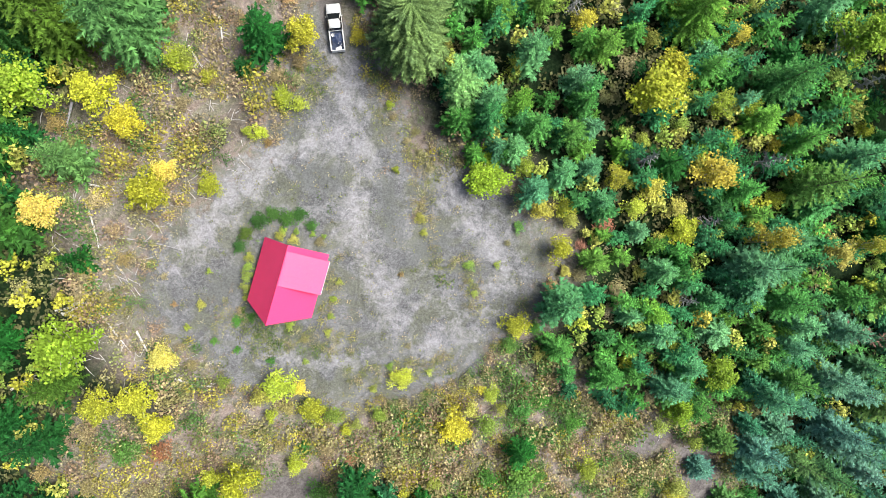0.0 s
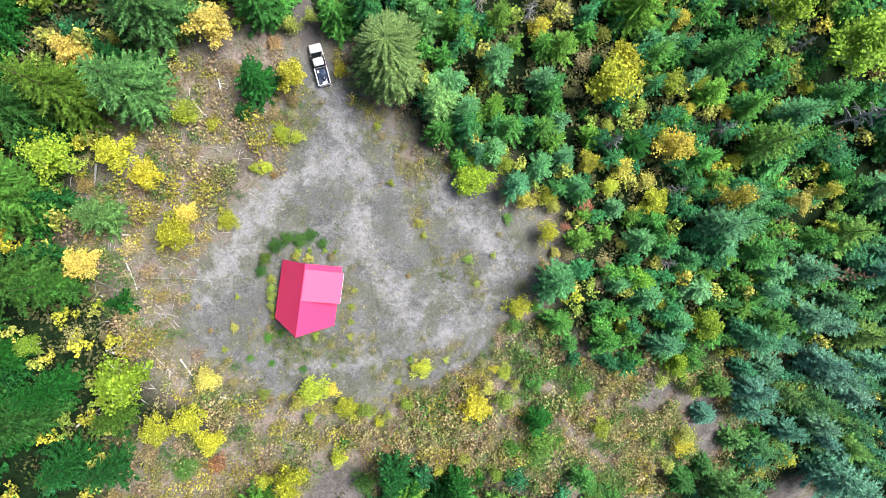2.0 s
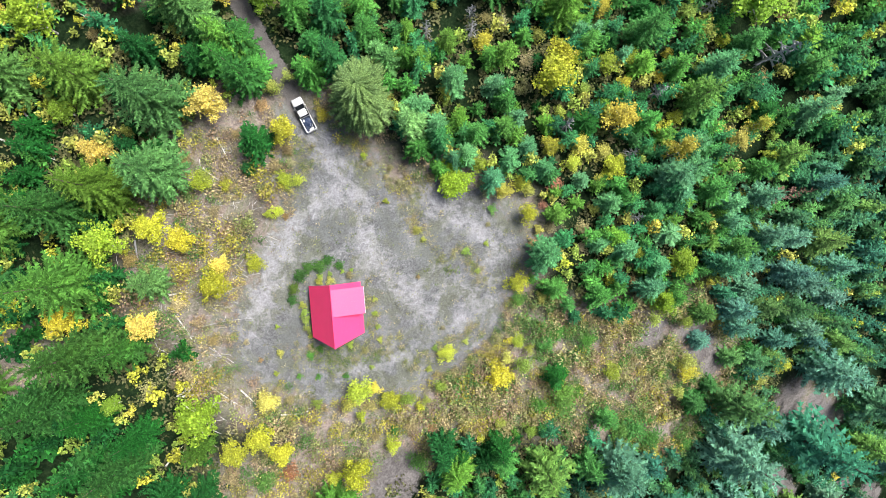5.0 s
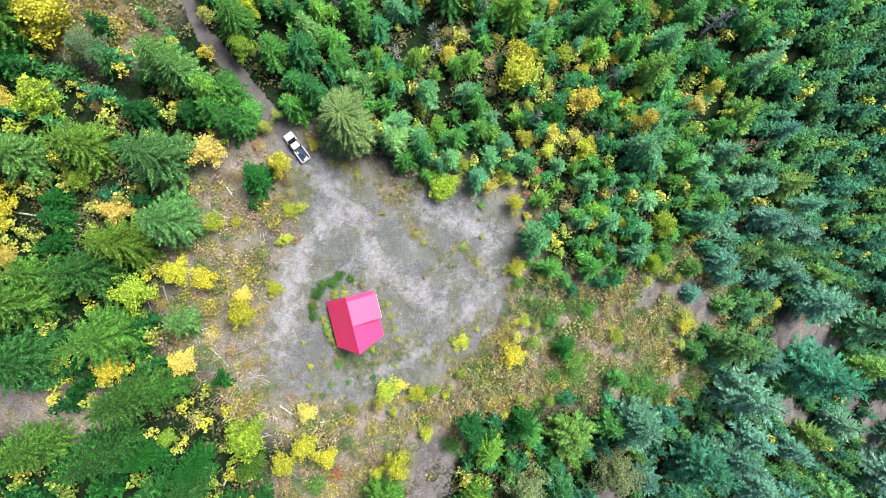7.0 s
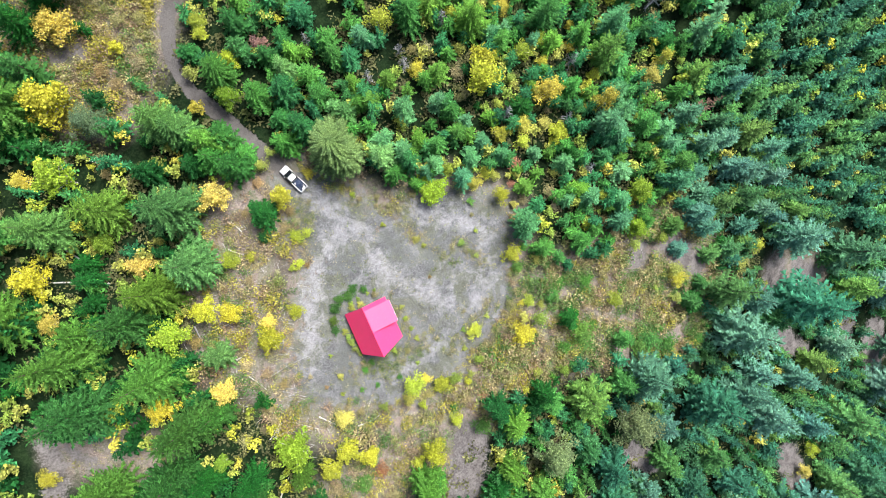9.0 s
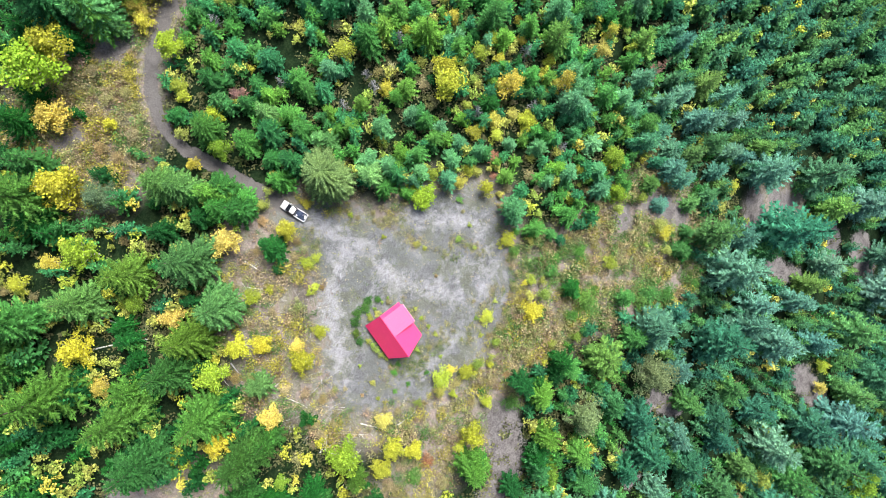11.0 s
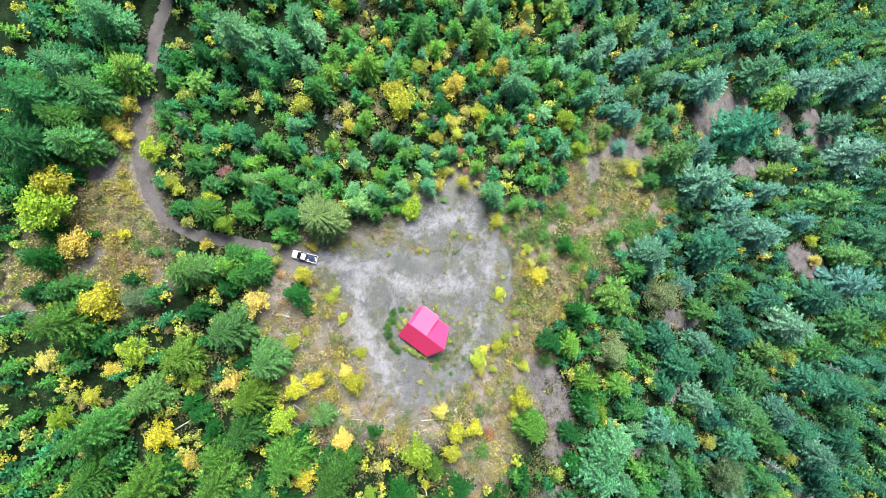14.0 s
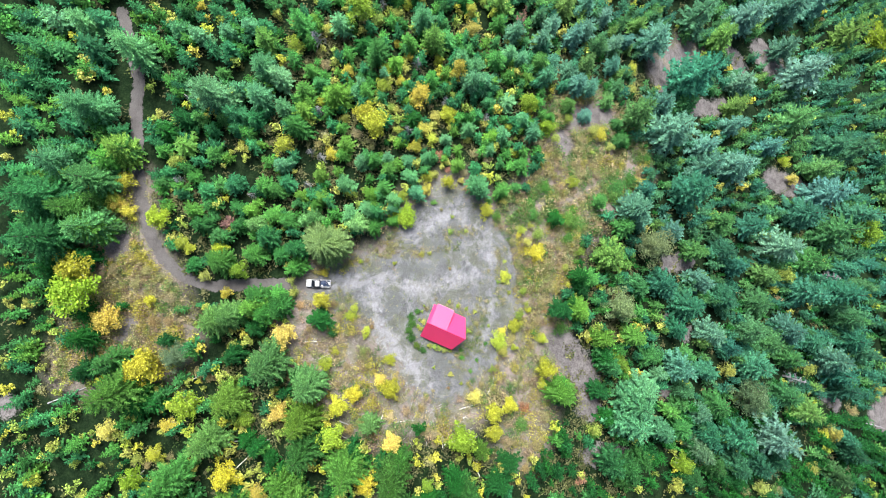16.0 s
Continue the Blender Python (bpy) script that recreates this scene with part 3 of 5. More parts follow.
grove("C", [(56.2, -39.0, 10.2, 2.9), (63.4, -29.4, 17.2, 3.7), (62.1, -38.8, 11.6, 3.3), (70.8, -29.5, 13.0, 3.6), (64.7, -42.7, 9.9, 3.1), (69.7, -35.3, 10.3, 2.9), (27.2, 2.5, 6.4, 1.9), (30.3, -2.6, 8.3, 2.6), (41.8, -2.1, 25.3, 3.7), (42.8, -4.9, 7.4, 4.2), (45.1, -2.1, 12.6, 3.5), (46.8, 1.3, 15.9, 3.1), (51.2, -10.2, 10.4, 3.0), (54.5, 11.8, 13.8, 3.8), (57.0, -10.8, 13.5, 3.4), (70.1, 0.1, 13.1, 3.6), (70.4, -13.1, 12.1, 3.4), (72.4, -10.5, 8.8, 2.5), (77.3, 1.4, 7.7, 2.3), (12.9, 7.4, 17.0, 2.5), (16.7, 9.6, 9.0, 2.6), (21.5, 6.4, 7.8, 2.3), (20.2, 10.4, 7.6, 2.4), (20.1, 15.6, 11.2, 1.9)])
grove("C", [(34.5, 25.7, 5.1, 2.4), (37.2, 24.3, 6.3, 1.9), (40.1, 19.3, 12.9, 2.0), (49.5, 30.5, 12.2, 3.4), (8.3, 12.6, 6.9, 2.0), (10.6, 12.7, 7.8, 2.3), (7.4, 17.6, 20.9, 2.8), (12.3, 23.7, 10.5, 3.0), (18.2, 21.1, 8.3, 2.4), (14.5, 38.1, 9.6, 2.8), (27.5, 40.2, 9.7, 2.8), (28.9, 45.2, 14.0, 3.9), (33.9, 41.9, 13.0, 3.6), (35.4, 45.1, 14.0, 3.9), (30.1, 50.1, 9.6, 2.8), (27.0, 54.4, 20.0, 5.3), (44.9, 50.3, 9.7, 2.8), (42.6, 54.6, 9.7, 2.8), (40.4, 60.2, 10.7, 3.0), (41.0, 65.0, 9.5, 2.7), (33.6, 71.1, 24.0, 4.8), (38.1, 83.4, 12.9, 3.6), (37.5, 89.0, 11.3, 3.2), (3.8, 19.7, 12.1, 3.4)])
grove("C", [(5.5, 21.8, 16.2, 2.7), (3.5, 29.6, 8.6, 2.8), (2.8, 31.9, 7.0, 2.1), (0.3, 41.6, 9.5, 2.7), (-3.8, 48.8, 8.4, 2.4), (19.5, 77.7, 26.0, 4.9), (7.5, 81.8, 22.0, 4.4), (-20.1, 43.7, 13.4, 3.7), (-21.5, 45.5, 15.7, 4.0), (-28.8, 33.4, 19.3, 4.9), (-46.0, 42.8, 16.4, 4.2), (-32.7, 24.4, 18.1, 4.6), (-40.5, 10.1, 11.1, 2.8), (-5.1, 73.3, 17.4, 4.5), (-4.9, 70.2, 6.4, 1.6), (66.4, -50.3, 19.3, 5.7), (83.5, -82.2, 21.2, 6.2), (93.2, -98.7, 24.0, 7.1), (101.6, -113.8, 23.0, 6.8), (48.3, -53.5, 15.7, 4.6), (62.6, -82.0, 15.2, 4.5), (70.3, -104.2, 24.8, 7.3), (79.3, -98.5, 16.1, 4.7), (40.6, -56.6, 23.6, 6.9)])
grove("C", [(39.4, -68.5, 16.0, 4.7), (34.4, -68.8, 19.2, 5.7), (48.6, -79.2, 15.4, 4.5), (35.4, -79.2, 20.3, 6.0), (44.9, -92.1, 15.2, 4.5), (17.5, -47.7, 19.4, 5.7), (14.4, -59.7, 14.1, 4.1), (33.8, -113.3, 24.2, 7.1), (15.5, -96.1, 20.5, 6.0), (2.2, -69.2, 14.1, 4.2), (-33.4, -50.6, 19.2, 5.6), (-26.7, -53.1, 16.6, 4.9), (-10.9, -73.5, 13.5, 4.0), (-7.4, -99.8, 15.5, 4.6)])
grove("c", [(-43.9, -47.6, 14.1, 4.1), (-44.9, -52.7, 13.1, 3.8), (-43.0, -55.5, 11.0, 3.3), (-25.9, -66.6, 10.3, 3.1), (-20.6, -72.8, 11.8, 3.5), (-35.8, -73.7, 12.7, 3.7), (-46.5, -69.7, 11.2, 3.3), (-18.3, -87.5, 17.3, 4.9), (-35.7, -82.7, 16.6, 4.7), (-43.3, -83.7, 12.9, 3.8), (-30.1, -93.7, 8.5, 2.6), (-42.9, -89.9, 14.3, 4.1), (-42.3, -97.2, 12.1, 3.6), (-22.8, -122.0, 14.6, 4.2), (-46.2, -119.6, 12.7, 3.7), (-36.5, -123.2, 11.7, 3.4), (-40.0, -124.8, 14.4, 4.1), (-14.3, -80.7, 10.9, 3.2), (-10.1, -110.9, 11.8, 3.5), (0.9, -118.5, 13.6, 4.0), (-18.2, -119.7, 16.1, 4.6), (24.2, -119.4, 11.2, 3.3), (7.0, -121.7, 15.3, 4.4), (12.2, -121.8, 15.4, 4.4)])
grove("c", [(-2.0, -123.7, 15.2, 4.3), (-8.5, -125.7, 15.1, 4.3), (17.4, -125.7, 14.2, 4.1), (7.9, -130.0, 14.2, 4.1), (-11.5, -130.5, 13.8, 4.0), (14.8, -131.0, 14.3, 4.1), (24.4, -52.0, 10.8, 3.2), (47.0, -25.5, 6.8, 2.1), (64.2, -16.9, 8.3, 2.8), (38.2, -6.8, 7.1, 2.2), (51.6, 5.8, 7.1, 3.4), (62.5, 14.5, 9.8, 2.9), (7.2, 15.8, 14.0, 2.8), (34.5, 33.1, 8.4, 2.5), (23.8, 45.4, 10.2, 3.0), (20.9, 48.7, 9.2, 2.7), (23.8, 49.4, 12.2, 3.6), (22.6, 52.6, 7.1, 2.2), (27.7, 50.8, 6.1, 1.9), (19.7, 54.5, 7.1, 2.2), (45.5, 47.2, 8.3, 2.5), (38.8, 53.9, 8.2, 2.5), (47.2, 58.2, 7.7, 2.3), (32.8, 80.6, 12.3, 3.6)])
grove("c", [(39.6, 80.5, 10.9, 3.2), (31.6, 86.6, 8.8, 2.7), (31.0, 90.7, 9.7, 2.9), (31.6, 94.0, 9.7, 2.9), (36.6, 95.0, 8.8, 2.6), (-3.8, 31.7, 14.3, 2.7), (1.9, 34.9, 9.2, 2.8), (-6.0, 35.5, 7.7, 2.4), (10.5, 36.6, 8.2, 2.5), (-2.4, 38.6, 11.1, 3.3), (-6.4, 40.9, 10.0, 3.0), (-0.9, 45.4, 8.0, 2.4), (3.4, 46.1, 8.1, 2.4), (8.5, 47.5, 10.1, 3.0), (-1.4, 52.6, 9.9, 3.0), (5.9, 53.1, 9.0, 2.7), (4.6, 58.2, 7.0, 2.1), (9.0, 61.8, 6.9, 2.1), (6.4, 62.5, 6.9, 2.1), (16.0, 73.3, 7.9, 2.4), (10.0, 79.8, 9.7, 2.9), (-6.3, 80.4, 9.6, 2.9), (3.0, 81.6, 10.6, 3.1), (-1.0, 81.9, 10.5, 3.1)])
grove("c", [(-8.8, 83.1, 13.3, 3.9), (15.4, 82.4, 8.8, 2.6), (-5.3, 84.6, 11.4, 3.4), (-1.5, 86.5, 10.5, 3.1), (-7.4, 86.4, 9.5, 2.8), (2.0, 87.0, 11.5, 3.4), (4.2, 89.2, 9.6, 2.9), (13.7, 91.6, 8.6, 2.6), (16.3, 91.7, 7.7, 2.3), (23.6, 93.0, 8.7, 2.6), (-20.5, 41.2, 7.0, 2.1), (-9.0, 47.2, 11.9, 3.5), (-10.6, 53.2, 6.9, 2.1), (-31.6, 64.2, 12.4, 2.8), (-45.9, 22.9, 19.2, 4.4), (-57.4, 23.9, 21.2, 4.8), (-51.0, 3.4, 22.0, 5.0), (-61.1, 17.2, 22.0, 5.1), (-59.0, -1.5, 20.4, 4.6), (-53.7, -13.8, 17.3, 3.9), (-8.5, 79.1, 22.0, 5.2), (-0.7, 81.7, 22.0, 5.6), (4.9, 73.8, 21.4, 4.9), (-2.0, 76.1, 17.6, 4.0)])
grove("c", [(-37.8, 60.7, 21.8, 5.0), (-54.7, 48.6, 21.8, 5.0), (-33.5, 65.3, 12.8, 2.9), (77.4, -64.0, 20.7, 5.9), (57.1, -61.6, 28.3, 8.1), (71.0, -120.4, 17.8, 5.1), (25.5, -63.9, 23.1, 6.6), (51.6, -118.8, 17.3, 5.0), (26.4, -103.8, 21.1, 6.0), (11.7, -76.6, 14.4, 4.1), (-1.6, -51.4, 11.2, 3.2), (-0.4, -57.9, 14.6, 4.2), (-1.0, -76.9, 14.2, 4.0), (-5.1, -65.0, 15.9, 4.5), (3.7, -105.3, 20.6, 5.9), (4.9, -118.3, 21.2, 6.1), (19.9, -86.4, 15.5, 4.4), (-21.3, -44.9, 11.8, 3.4), (7.9, -81.2, 13.3, 3.8), (30.1, -127.7, 20.4, 5.8), (51.9, -127.6, 19.6, 5.6), (-11.0, -63.5, 11.4, 3.2), (-9.2, -85.8, 15.4, 4.4)])
grove("g", [(-49.0, -52.5, 8.9, 2.9), (-20.9, -48.2, 9.1, 3.0), (-18.7, -56.0, 10.3, 3.4), (-17.7, -67.5, 8.4, 2.8), (-31.9, -63.5, 8.2, 2.7), (-29.4, -66.1, 8.3, 2.8), (-35.1, -65.7, 11.3, 3.7), (-28.9, -76.3, 12.8, 4.1), (-44.2, -77.1, 10.4, 3.4), (-25.4, -100.0, 13.7, 4.4), (-29.0, -106.9, 15.0, 4.7), (13.0, -45.9, 11.6, 3.8), (-12.0, -94.9, 12.6, 4.1), (-15.4, -101.5, 12.7, 4.1), (18.5, -38.6, 15.8, 2.5), (40.7, -42.2, 6.2, 2.2), (16.8, -12.8, 8.2, 2.8), (18.3, -16.2, 6.3, 2.1), (23.9, -16.7, 8.8, 3.0), (29.8, -8.1, 16.0, 2.5), (32.9, -20.4, 5.9, 2.0), (37.4, -22.4, 14.0, 2.2), (41.0, -18.9, 7.3, 2.5), (46.8, -15.6, 5.4, 3.1)])
grove("g", [(41.8, -27.3, 8.6, 2.9), (50.9, -18.4, 13.5, 3.3), (46.4, -38.7, 6.2, 3.0), (50.3, -40.4, 9.8, 3.2), (59.8, -33.3, 14.3, 3.8), (69.1, -40.4, 14.5, 3.0), (70.7, -45.7, 10.3, 3.4), (21.4, -1.3, 14.8, 2.3), (40.5, 8.0, 9.1, 3.0), (46.6, -11.0, 5.0, 2.9), (48.8, -7.1, 18.8, 3.3), (58.8, -6.5, 10.5, 2.8), (72.6, 7.7, 11.1, 3.6), (72.2, 11.6, 9.7, 3.2), (75.5, -18.2, 9.3, 3.1), (17.4, 14.9, 8.4, 2.8), (24.5, 13.2, 6.0, 2.1), (34.5, 12.9, 5.8, 2.0), (38.6, 13.7, 5.5, 1.9), (34.6, 22.6, 9.8, 2.7), (32.0, 28.8, 13.3, 4.3), (42.8, 16.9, 8.6, 2.9), (44.1, 21.4, 14.6, 3.8), (48.4, 14.5, 9.3, 3.1)])
grove("g", [(47.2, 38.8, 13.3, 4.3), (50.1, 37.1, 5.7, 1.9), (5.6, 12.0, 6.0, 2.0), (13.0, 15.3, 17.4, 2.6), (11.0, 17.8, 15.7, 2.5), (18.9, 18.4, 7.7, 2.6), (19.3, 25.7, 7.1, 2.4), (13.3, 29.9, 10.3, 2.3), (25.5, 27.1, 5.9, 2.0), (23.6, 36.4, 12.2, 3.9), (27.6, 35.3, 10.4, 3.4), (32.0, 36.0, 10.4, 3.4), (37.5, 35.6, 7.6, 2.5), (22.0, 57.4, 8.2, 2.7), (33.3, 54.7, 6.5, 2.2), (42.0, 74.1, 6.4, 2.2), (3.6, 15.8, 8.4, 2.8), (6.6, 29.8, 7.2, 2.4), (8.1, 33.2, 6.4, 2.2), (2.8, 38.6, 9.2, 3.0), (8.3, 38.6, 8.3, 2.8), (9.0, 41.4, 9.2, 3.0), (3.1, 43.9, 7.3, 2.5), (7.7, 50.6, 7.3, 2.4)])
grove("g", [(3.1, 52.1, 7.3, 2.4), (14.6, 53.2, 8.2, 2.7), (1.3, 55.4, 8.1, 2.7), (8.6, 56.5, 7.2, 2.4), (13.3, 63.6, 7.2, 2.4), (0.4, 74.4, 10.5, 3.5), (8.6, 74.5, 7.1, 2.4), (6.0, 76.6, 8.8, 2.9), (5.0, 79.4, 9.7, 3.2), (19.0, 93.2, 7.0, 2.4), (-8.0, 31.8, 9.0, 3.0), (-16.7, 33.1, 15.2, 3.1), (-14.8, 34.9, 6.7, 2.3), (-18.6, 36.8, 11.4, 3.3), (-15.7, 38.8, 10.0, 3.3), (-17.6, 38.8, 13.7, 3.3), (-54.1, 26.9, 13.8, 3.4), (-49.1, 13.6, 21.8, 5.3), (-47.5, 2.7, 13.3, 3.2), (-44.2, -15.8, 10.6, 2.6), (9.6, 73.0, 15.0, 3.7), (12.0, 70.0, 12.4, 3.0), (-62.6, 46.0, 18.8, 4.6), (-61.6, 36.3, 22.0, 5.9)])
grove("g", [(74.6, -73.6, 17.6, 5.2), (92.7, -126.4, 20.0, 5.9), (50.3, -62.1, 14.3, 4.2), (54.8, -80.6, 15.0, 4.4), (55.6, -102.1, 21.3, 6.3), (42.4, -113.2, 18.3, 5.4), (19.3, -75.9, 14.2, 4.2), (36.1, -43.2, 9.6, 2.8), (10.0, -67.6, 13.7, 4.0), (22.6, -116.2, 24.0, 7.0), (12.3, -105.0, 20.2, 6.0), (-1.3, -37.4, 10.6, 3.1), (-9.1, -35.5, 12.0, 3.5), (-28.8, -33.1, 14.1, 4.2), (-15.3, -42.5, 11.5, 3.4), (-14.1, -50.5, 12.7, 3.7), (-1.3, -89.2, 15.3, 4.5)])
grove("G", [(43.1, -46.8, 21.5, 4.6), (53.8, -31.2, 14.5, 2.8), (68.6, -23.2, 14.0, 3.9), (49.4, 8.5, 16.9, 3.3), (63.4, -6.0, 12.9, 3.6), (21.5, 25.3, 8.4, 2.7), (42.1, 46.3, 11.7, 3.4), (8.7, 28.6, 8.1, 2.4), (15.3, 59.0, 10.2, 3.0), (12.0, 71.2, 14.0, 4.0), (-5.4, 73.3, 15.8, 4.4), (-37.4, 40.2, 16.6, 4.3), (-40.5, 24.7, 18.0, 4.6), (-68.6, 4.3, 17.3, 4.4), (5.2, -42.3, 15.5, 4.8), (6.8, -92.4, 13.5, 4.2), (-38.5, -43.8, 5.4, 1.7)])
grove("d", [(-9.5, -30.7, 15.9, 3.1), (-7.5, -34.1, 5.9, 2.2), (-19.9, -43.6, 9.2, 3.3), (-28.0, -43.3, 8.2, 3.0), (-34.3, -46.1, 8.2, 3.0), (-0.9, -34.7, 12.8, 2.8), (-3.9, -35.8, 8.1, 3.0), (12.3, -27.3, 7.4, 2.7), (36.8, -44.7, 5.3, 3.0), (33.0, -1.7, 5.8, 2.2), (51.6, 11.4, 5.8, 2.2), (62.0, 2.7, 7.8, 2.9), (72.7, -3.4, 7.5, 2.7), (30.2, 11.1, 8.6, 3.0), (38.9, 22.1, 5.4, 2.0), (46.3, 25.1, 5.1, 3.0), (20.7, 60.1, 9.2, 3.3), (17.7, 63.9, 8.3, 3.0), (-51.4, -11.1, 11.3, 3.5), (-18.9, 24.7, 9.8, 3.1), (-22.1, 21.7, 3.7, 1.2), (-28.6, 41.5, 9.5, 3.0), (-22.4, 38.2, 8.4, 2.6), (-40.5, 55.2, 9.2, 2.9)])
grove("d", [(-27.3, 55.8, 7.5, 2.3), (-57.2, 22.6, 8.3, 2.6), (-46.9, 12.7, 7.9, 2.5), (-47.9, 33.8, 8.2, 2.6), (-49.8, 30.7, 6.4, 2.0), (-56.4, -5.4, 11.2, 3.5), (-61.0, -11.9, 10.2, 3.2), (-50.9, -21.0, 11.6, 3.6), (-46.5, -22.7, 10.1, 3.2), (-40.0, 41.0, 8.8, 2.8), (-46.4, 36.1, 7.6, 2.4), (-28.4, 70.9, 11.5, 3.6), (-21.5, 66.4, 4.9, 1.5), (-40.7, 58.3, 11.6, 3.6), (-14.7, 80.4, 10.8, 3.4), (-11.7, 74.0, 9.5, 3.0), (-35.1, 70.1, 10.1, 3.2), (-23.3, 72.8, 8.8, 2.7)])
grove("P", [(-1.9, 25.4, 13.0, 5.4)])
grove("p", [(-25.9, -86.1, 13.0, 5.6), (-30.2, 52.7, 8.3, 3.5), (9.7, -54.5, 11.8, 5.4), (-7.4, -45.8, 10.7, 4.9), (-26.8, -88.4, 9.5, 4.3)])
grove("k", [(-21.1, -103.2, 11.8, 2.8), (9.6, -117.7, 11.2, 2.6), (34.2, -6.6, 7.3, 1.8), (36.2, 3.9, 7.1, 1.8), (64.9, 11.1, 13.0, 3.2), (27.4, 11.5, 8.0, 2.0), (44.0, 11.9, 7.7, 1.9), (45.0, 35.3, 10.4, 2.5), (57.0, 22.1, 7.1, 1.7), (10.8, 32.0, 7.2, 1.7), (17.8, 30.3, 6.8, 1.9), (18.6, 32.9, 6.0, 1.5), (28.3, 32.3, 7.3, 1.8), (26.1, 61.1, 4.7, 1.2), (6.4, 43.7, 5.9, 1.4), (7.5, 59.3, 6.9, 1.7)])
grove("r", [(59.1, -11.6, 17.1, 2.2), (-0.6, 48.0, 7.3, 2.0)])
grove("Y", [(-24.0, -29.0, 7.3, 2.6), (-15.0, -20.5, 2.9, 2.0), (3.1, -23.5, 3.9, 2.5), (33.5, 2.7, 4.1, 2.5), (27.4, 19.1, 9.6, 3.9), (29.7, 22.2, 7.3, 2.7), (-32.3, 58.6, 10.4, 4.3), (-53.5, 38.8, 7.9, 3.3), (-37.4, 17.5, 6.6, 2.8), (-34.7, 14.9, 5.5, 2.3), (-53.3, 9.3, 7.3, 3.0), (-32.6, 7.0, 6.5, 2.7), (-14.7, 25.0, 5.5, 2.3), (-40.0, -18.6, 5.6, 2.3), (-35.3, -18.1, 6.0, 2.5), (-33.3, -21.3, 5.2, 2.2), (-14.4, 74.6, 10.3, 4.3), (-19.4, 61.0, 3.7, 1.5), (5.0, 71.5, 4.3, 1.8), (-72.5, 47.1, 8.6, 3.6)])
grove("O", [(17.9, -2.6, 1.6, 1.0), (55.5, -0.3, 6.7, 2.4), (-23.1, 32.1, 6.7, 3.0), (-40.1, 30.2, 5.8, 2.6), (-57.6, 32.2, 4.4, 2.0), (-44.3, 4.7, 5.5, 2.5), (-31.0, 9.5, 3.7, 1.7), (-32.6, -13.1, 4.0, 1.8), (-24.0, 68.1, 7.1, 3.2), (0.1, 70.8, 4.7, 2.1), (-47.0, 63.9, 5.0, 2.3), (38.1, -105.4, 4.0, 2.0)])
grove("y", [(-16.8, -17.8, 1.3, 1.3), (-19.1, -17.0, 2.9, 2.7), (-20.3, -21.1, 2.4, 1.2), (-28.0, -29.0, 3.2, 1.6), (-3.7, -16.7, 2.0, 1.9), (-10.9, -23.4, 2.1, 1.0), (-17.3, -27.6, 3.3, 1.6), (-36.2, -117.1, 3.8, 1.8), (6.9, -18.6, 1.2, 1.0), (8.3, -19.1, 2.2, 1.5), (22.3, -31.0, 3.9, 2.0), (36.9, -37.6, 3.4, 2.3), (11.5, -9.6, 2.7, 2.2), (27.2, -15.0, 3.0, 1.5), (33.2, -12.5, 3.3, 1.6), (47.8, -20.3, 4.1, 2.0), (60.9, -31.3, 2.4, 1.2), (57.6, -45.4, 4.5, 2.2), (16.8, 0.4, 4.1, 2.0), (26.5, 5.8, 3.9, 1.8), (43.7, 1.5, 11.0, 2.5), (46.5, 7.2, 3.3, 1.6), (59.5, 1.0, 8.1, 1.9), (14.4, 5.5, 3.6, 1.8)])
grove("y", [(12.1, 10.6, 3.5, 1.7), (17.5, 5.7, 3.5, 1.7), (24.2, 9.5, 4.1, 2.0), (28.8, 8.3, 4.5, 2.2), (36.5, 9.9, 7.1, 3.4), (32.9, 21.7, 2.4, 1.2), (37.1, 19.0, 4.7, 2.3), (39.2, 15.1, 3.3, 1.6), (41.6, 19.0, 4.0, 1.9), (39.2, 27.6, 4.0, 2.0), (45.8, 14.5, 2.9, 1.5), (48.5, 17.6, 2.5, 1.2), (58.7, 16.5, 2.9, 1.5), (19.1, 28.2, 3.8, 1.9), (19.0, 38.9, 5.6, 2.7), (30.8, 32.3, 3.8, 1.8), (42.9, 40.2, 5.1, 2.4), (47.7, 55.0, 2.5, 1.2), (48.0, 62.3, 3.1, 1.5), (2.0, 27.8, 2.3, 1.1), (-7.1, 54.9, 3.6, 1.7), (-6.1, 56.6, 4.2, 2.0), (-1.1, 68.5, 4.1, 2.0), (5.5, 70.1, 4.8, 2.3)])
grove("y", [(0.9, 71.3, 5.3, 2.5), (-4.2, 10.3, 0.8, 0.7), (-4.9, 18.1, 0.8, 0.7), (-8.5, 25.8, 1.9, 1.3), (-15.9, 45.7, 3.6, 1.7), (-15.6, 17.7, 1.4, 1.2), (-20.4, 14.4, 1.6, 1.2), (-17.5, 18.6, 1.6, 1.7), (-21.8, 14.4, 1.5, 1.0), (-26.4, 8.0, 2.0, 1.8), (-29.0, 22.0, 3.8, 1.9), (-25.9, 20.5, 2.3, 1.2), (-45.0, 52.4, 4.3, 2.1), (-60.3, 14.1, 4.5, 2.2), (-75.1, 12.4, 4.0, 2.0), (3.5, 77.9, 3.1, 1.5), (-51.3, 54.1, 4.2, 2.1), (43.1, -102.1, 3.9, 2.2)])
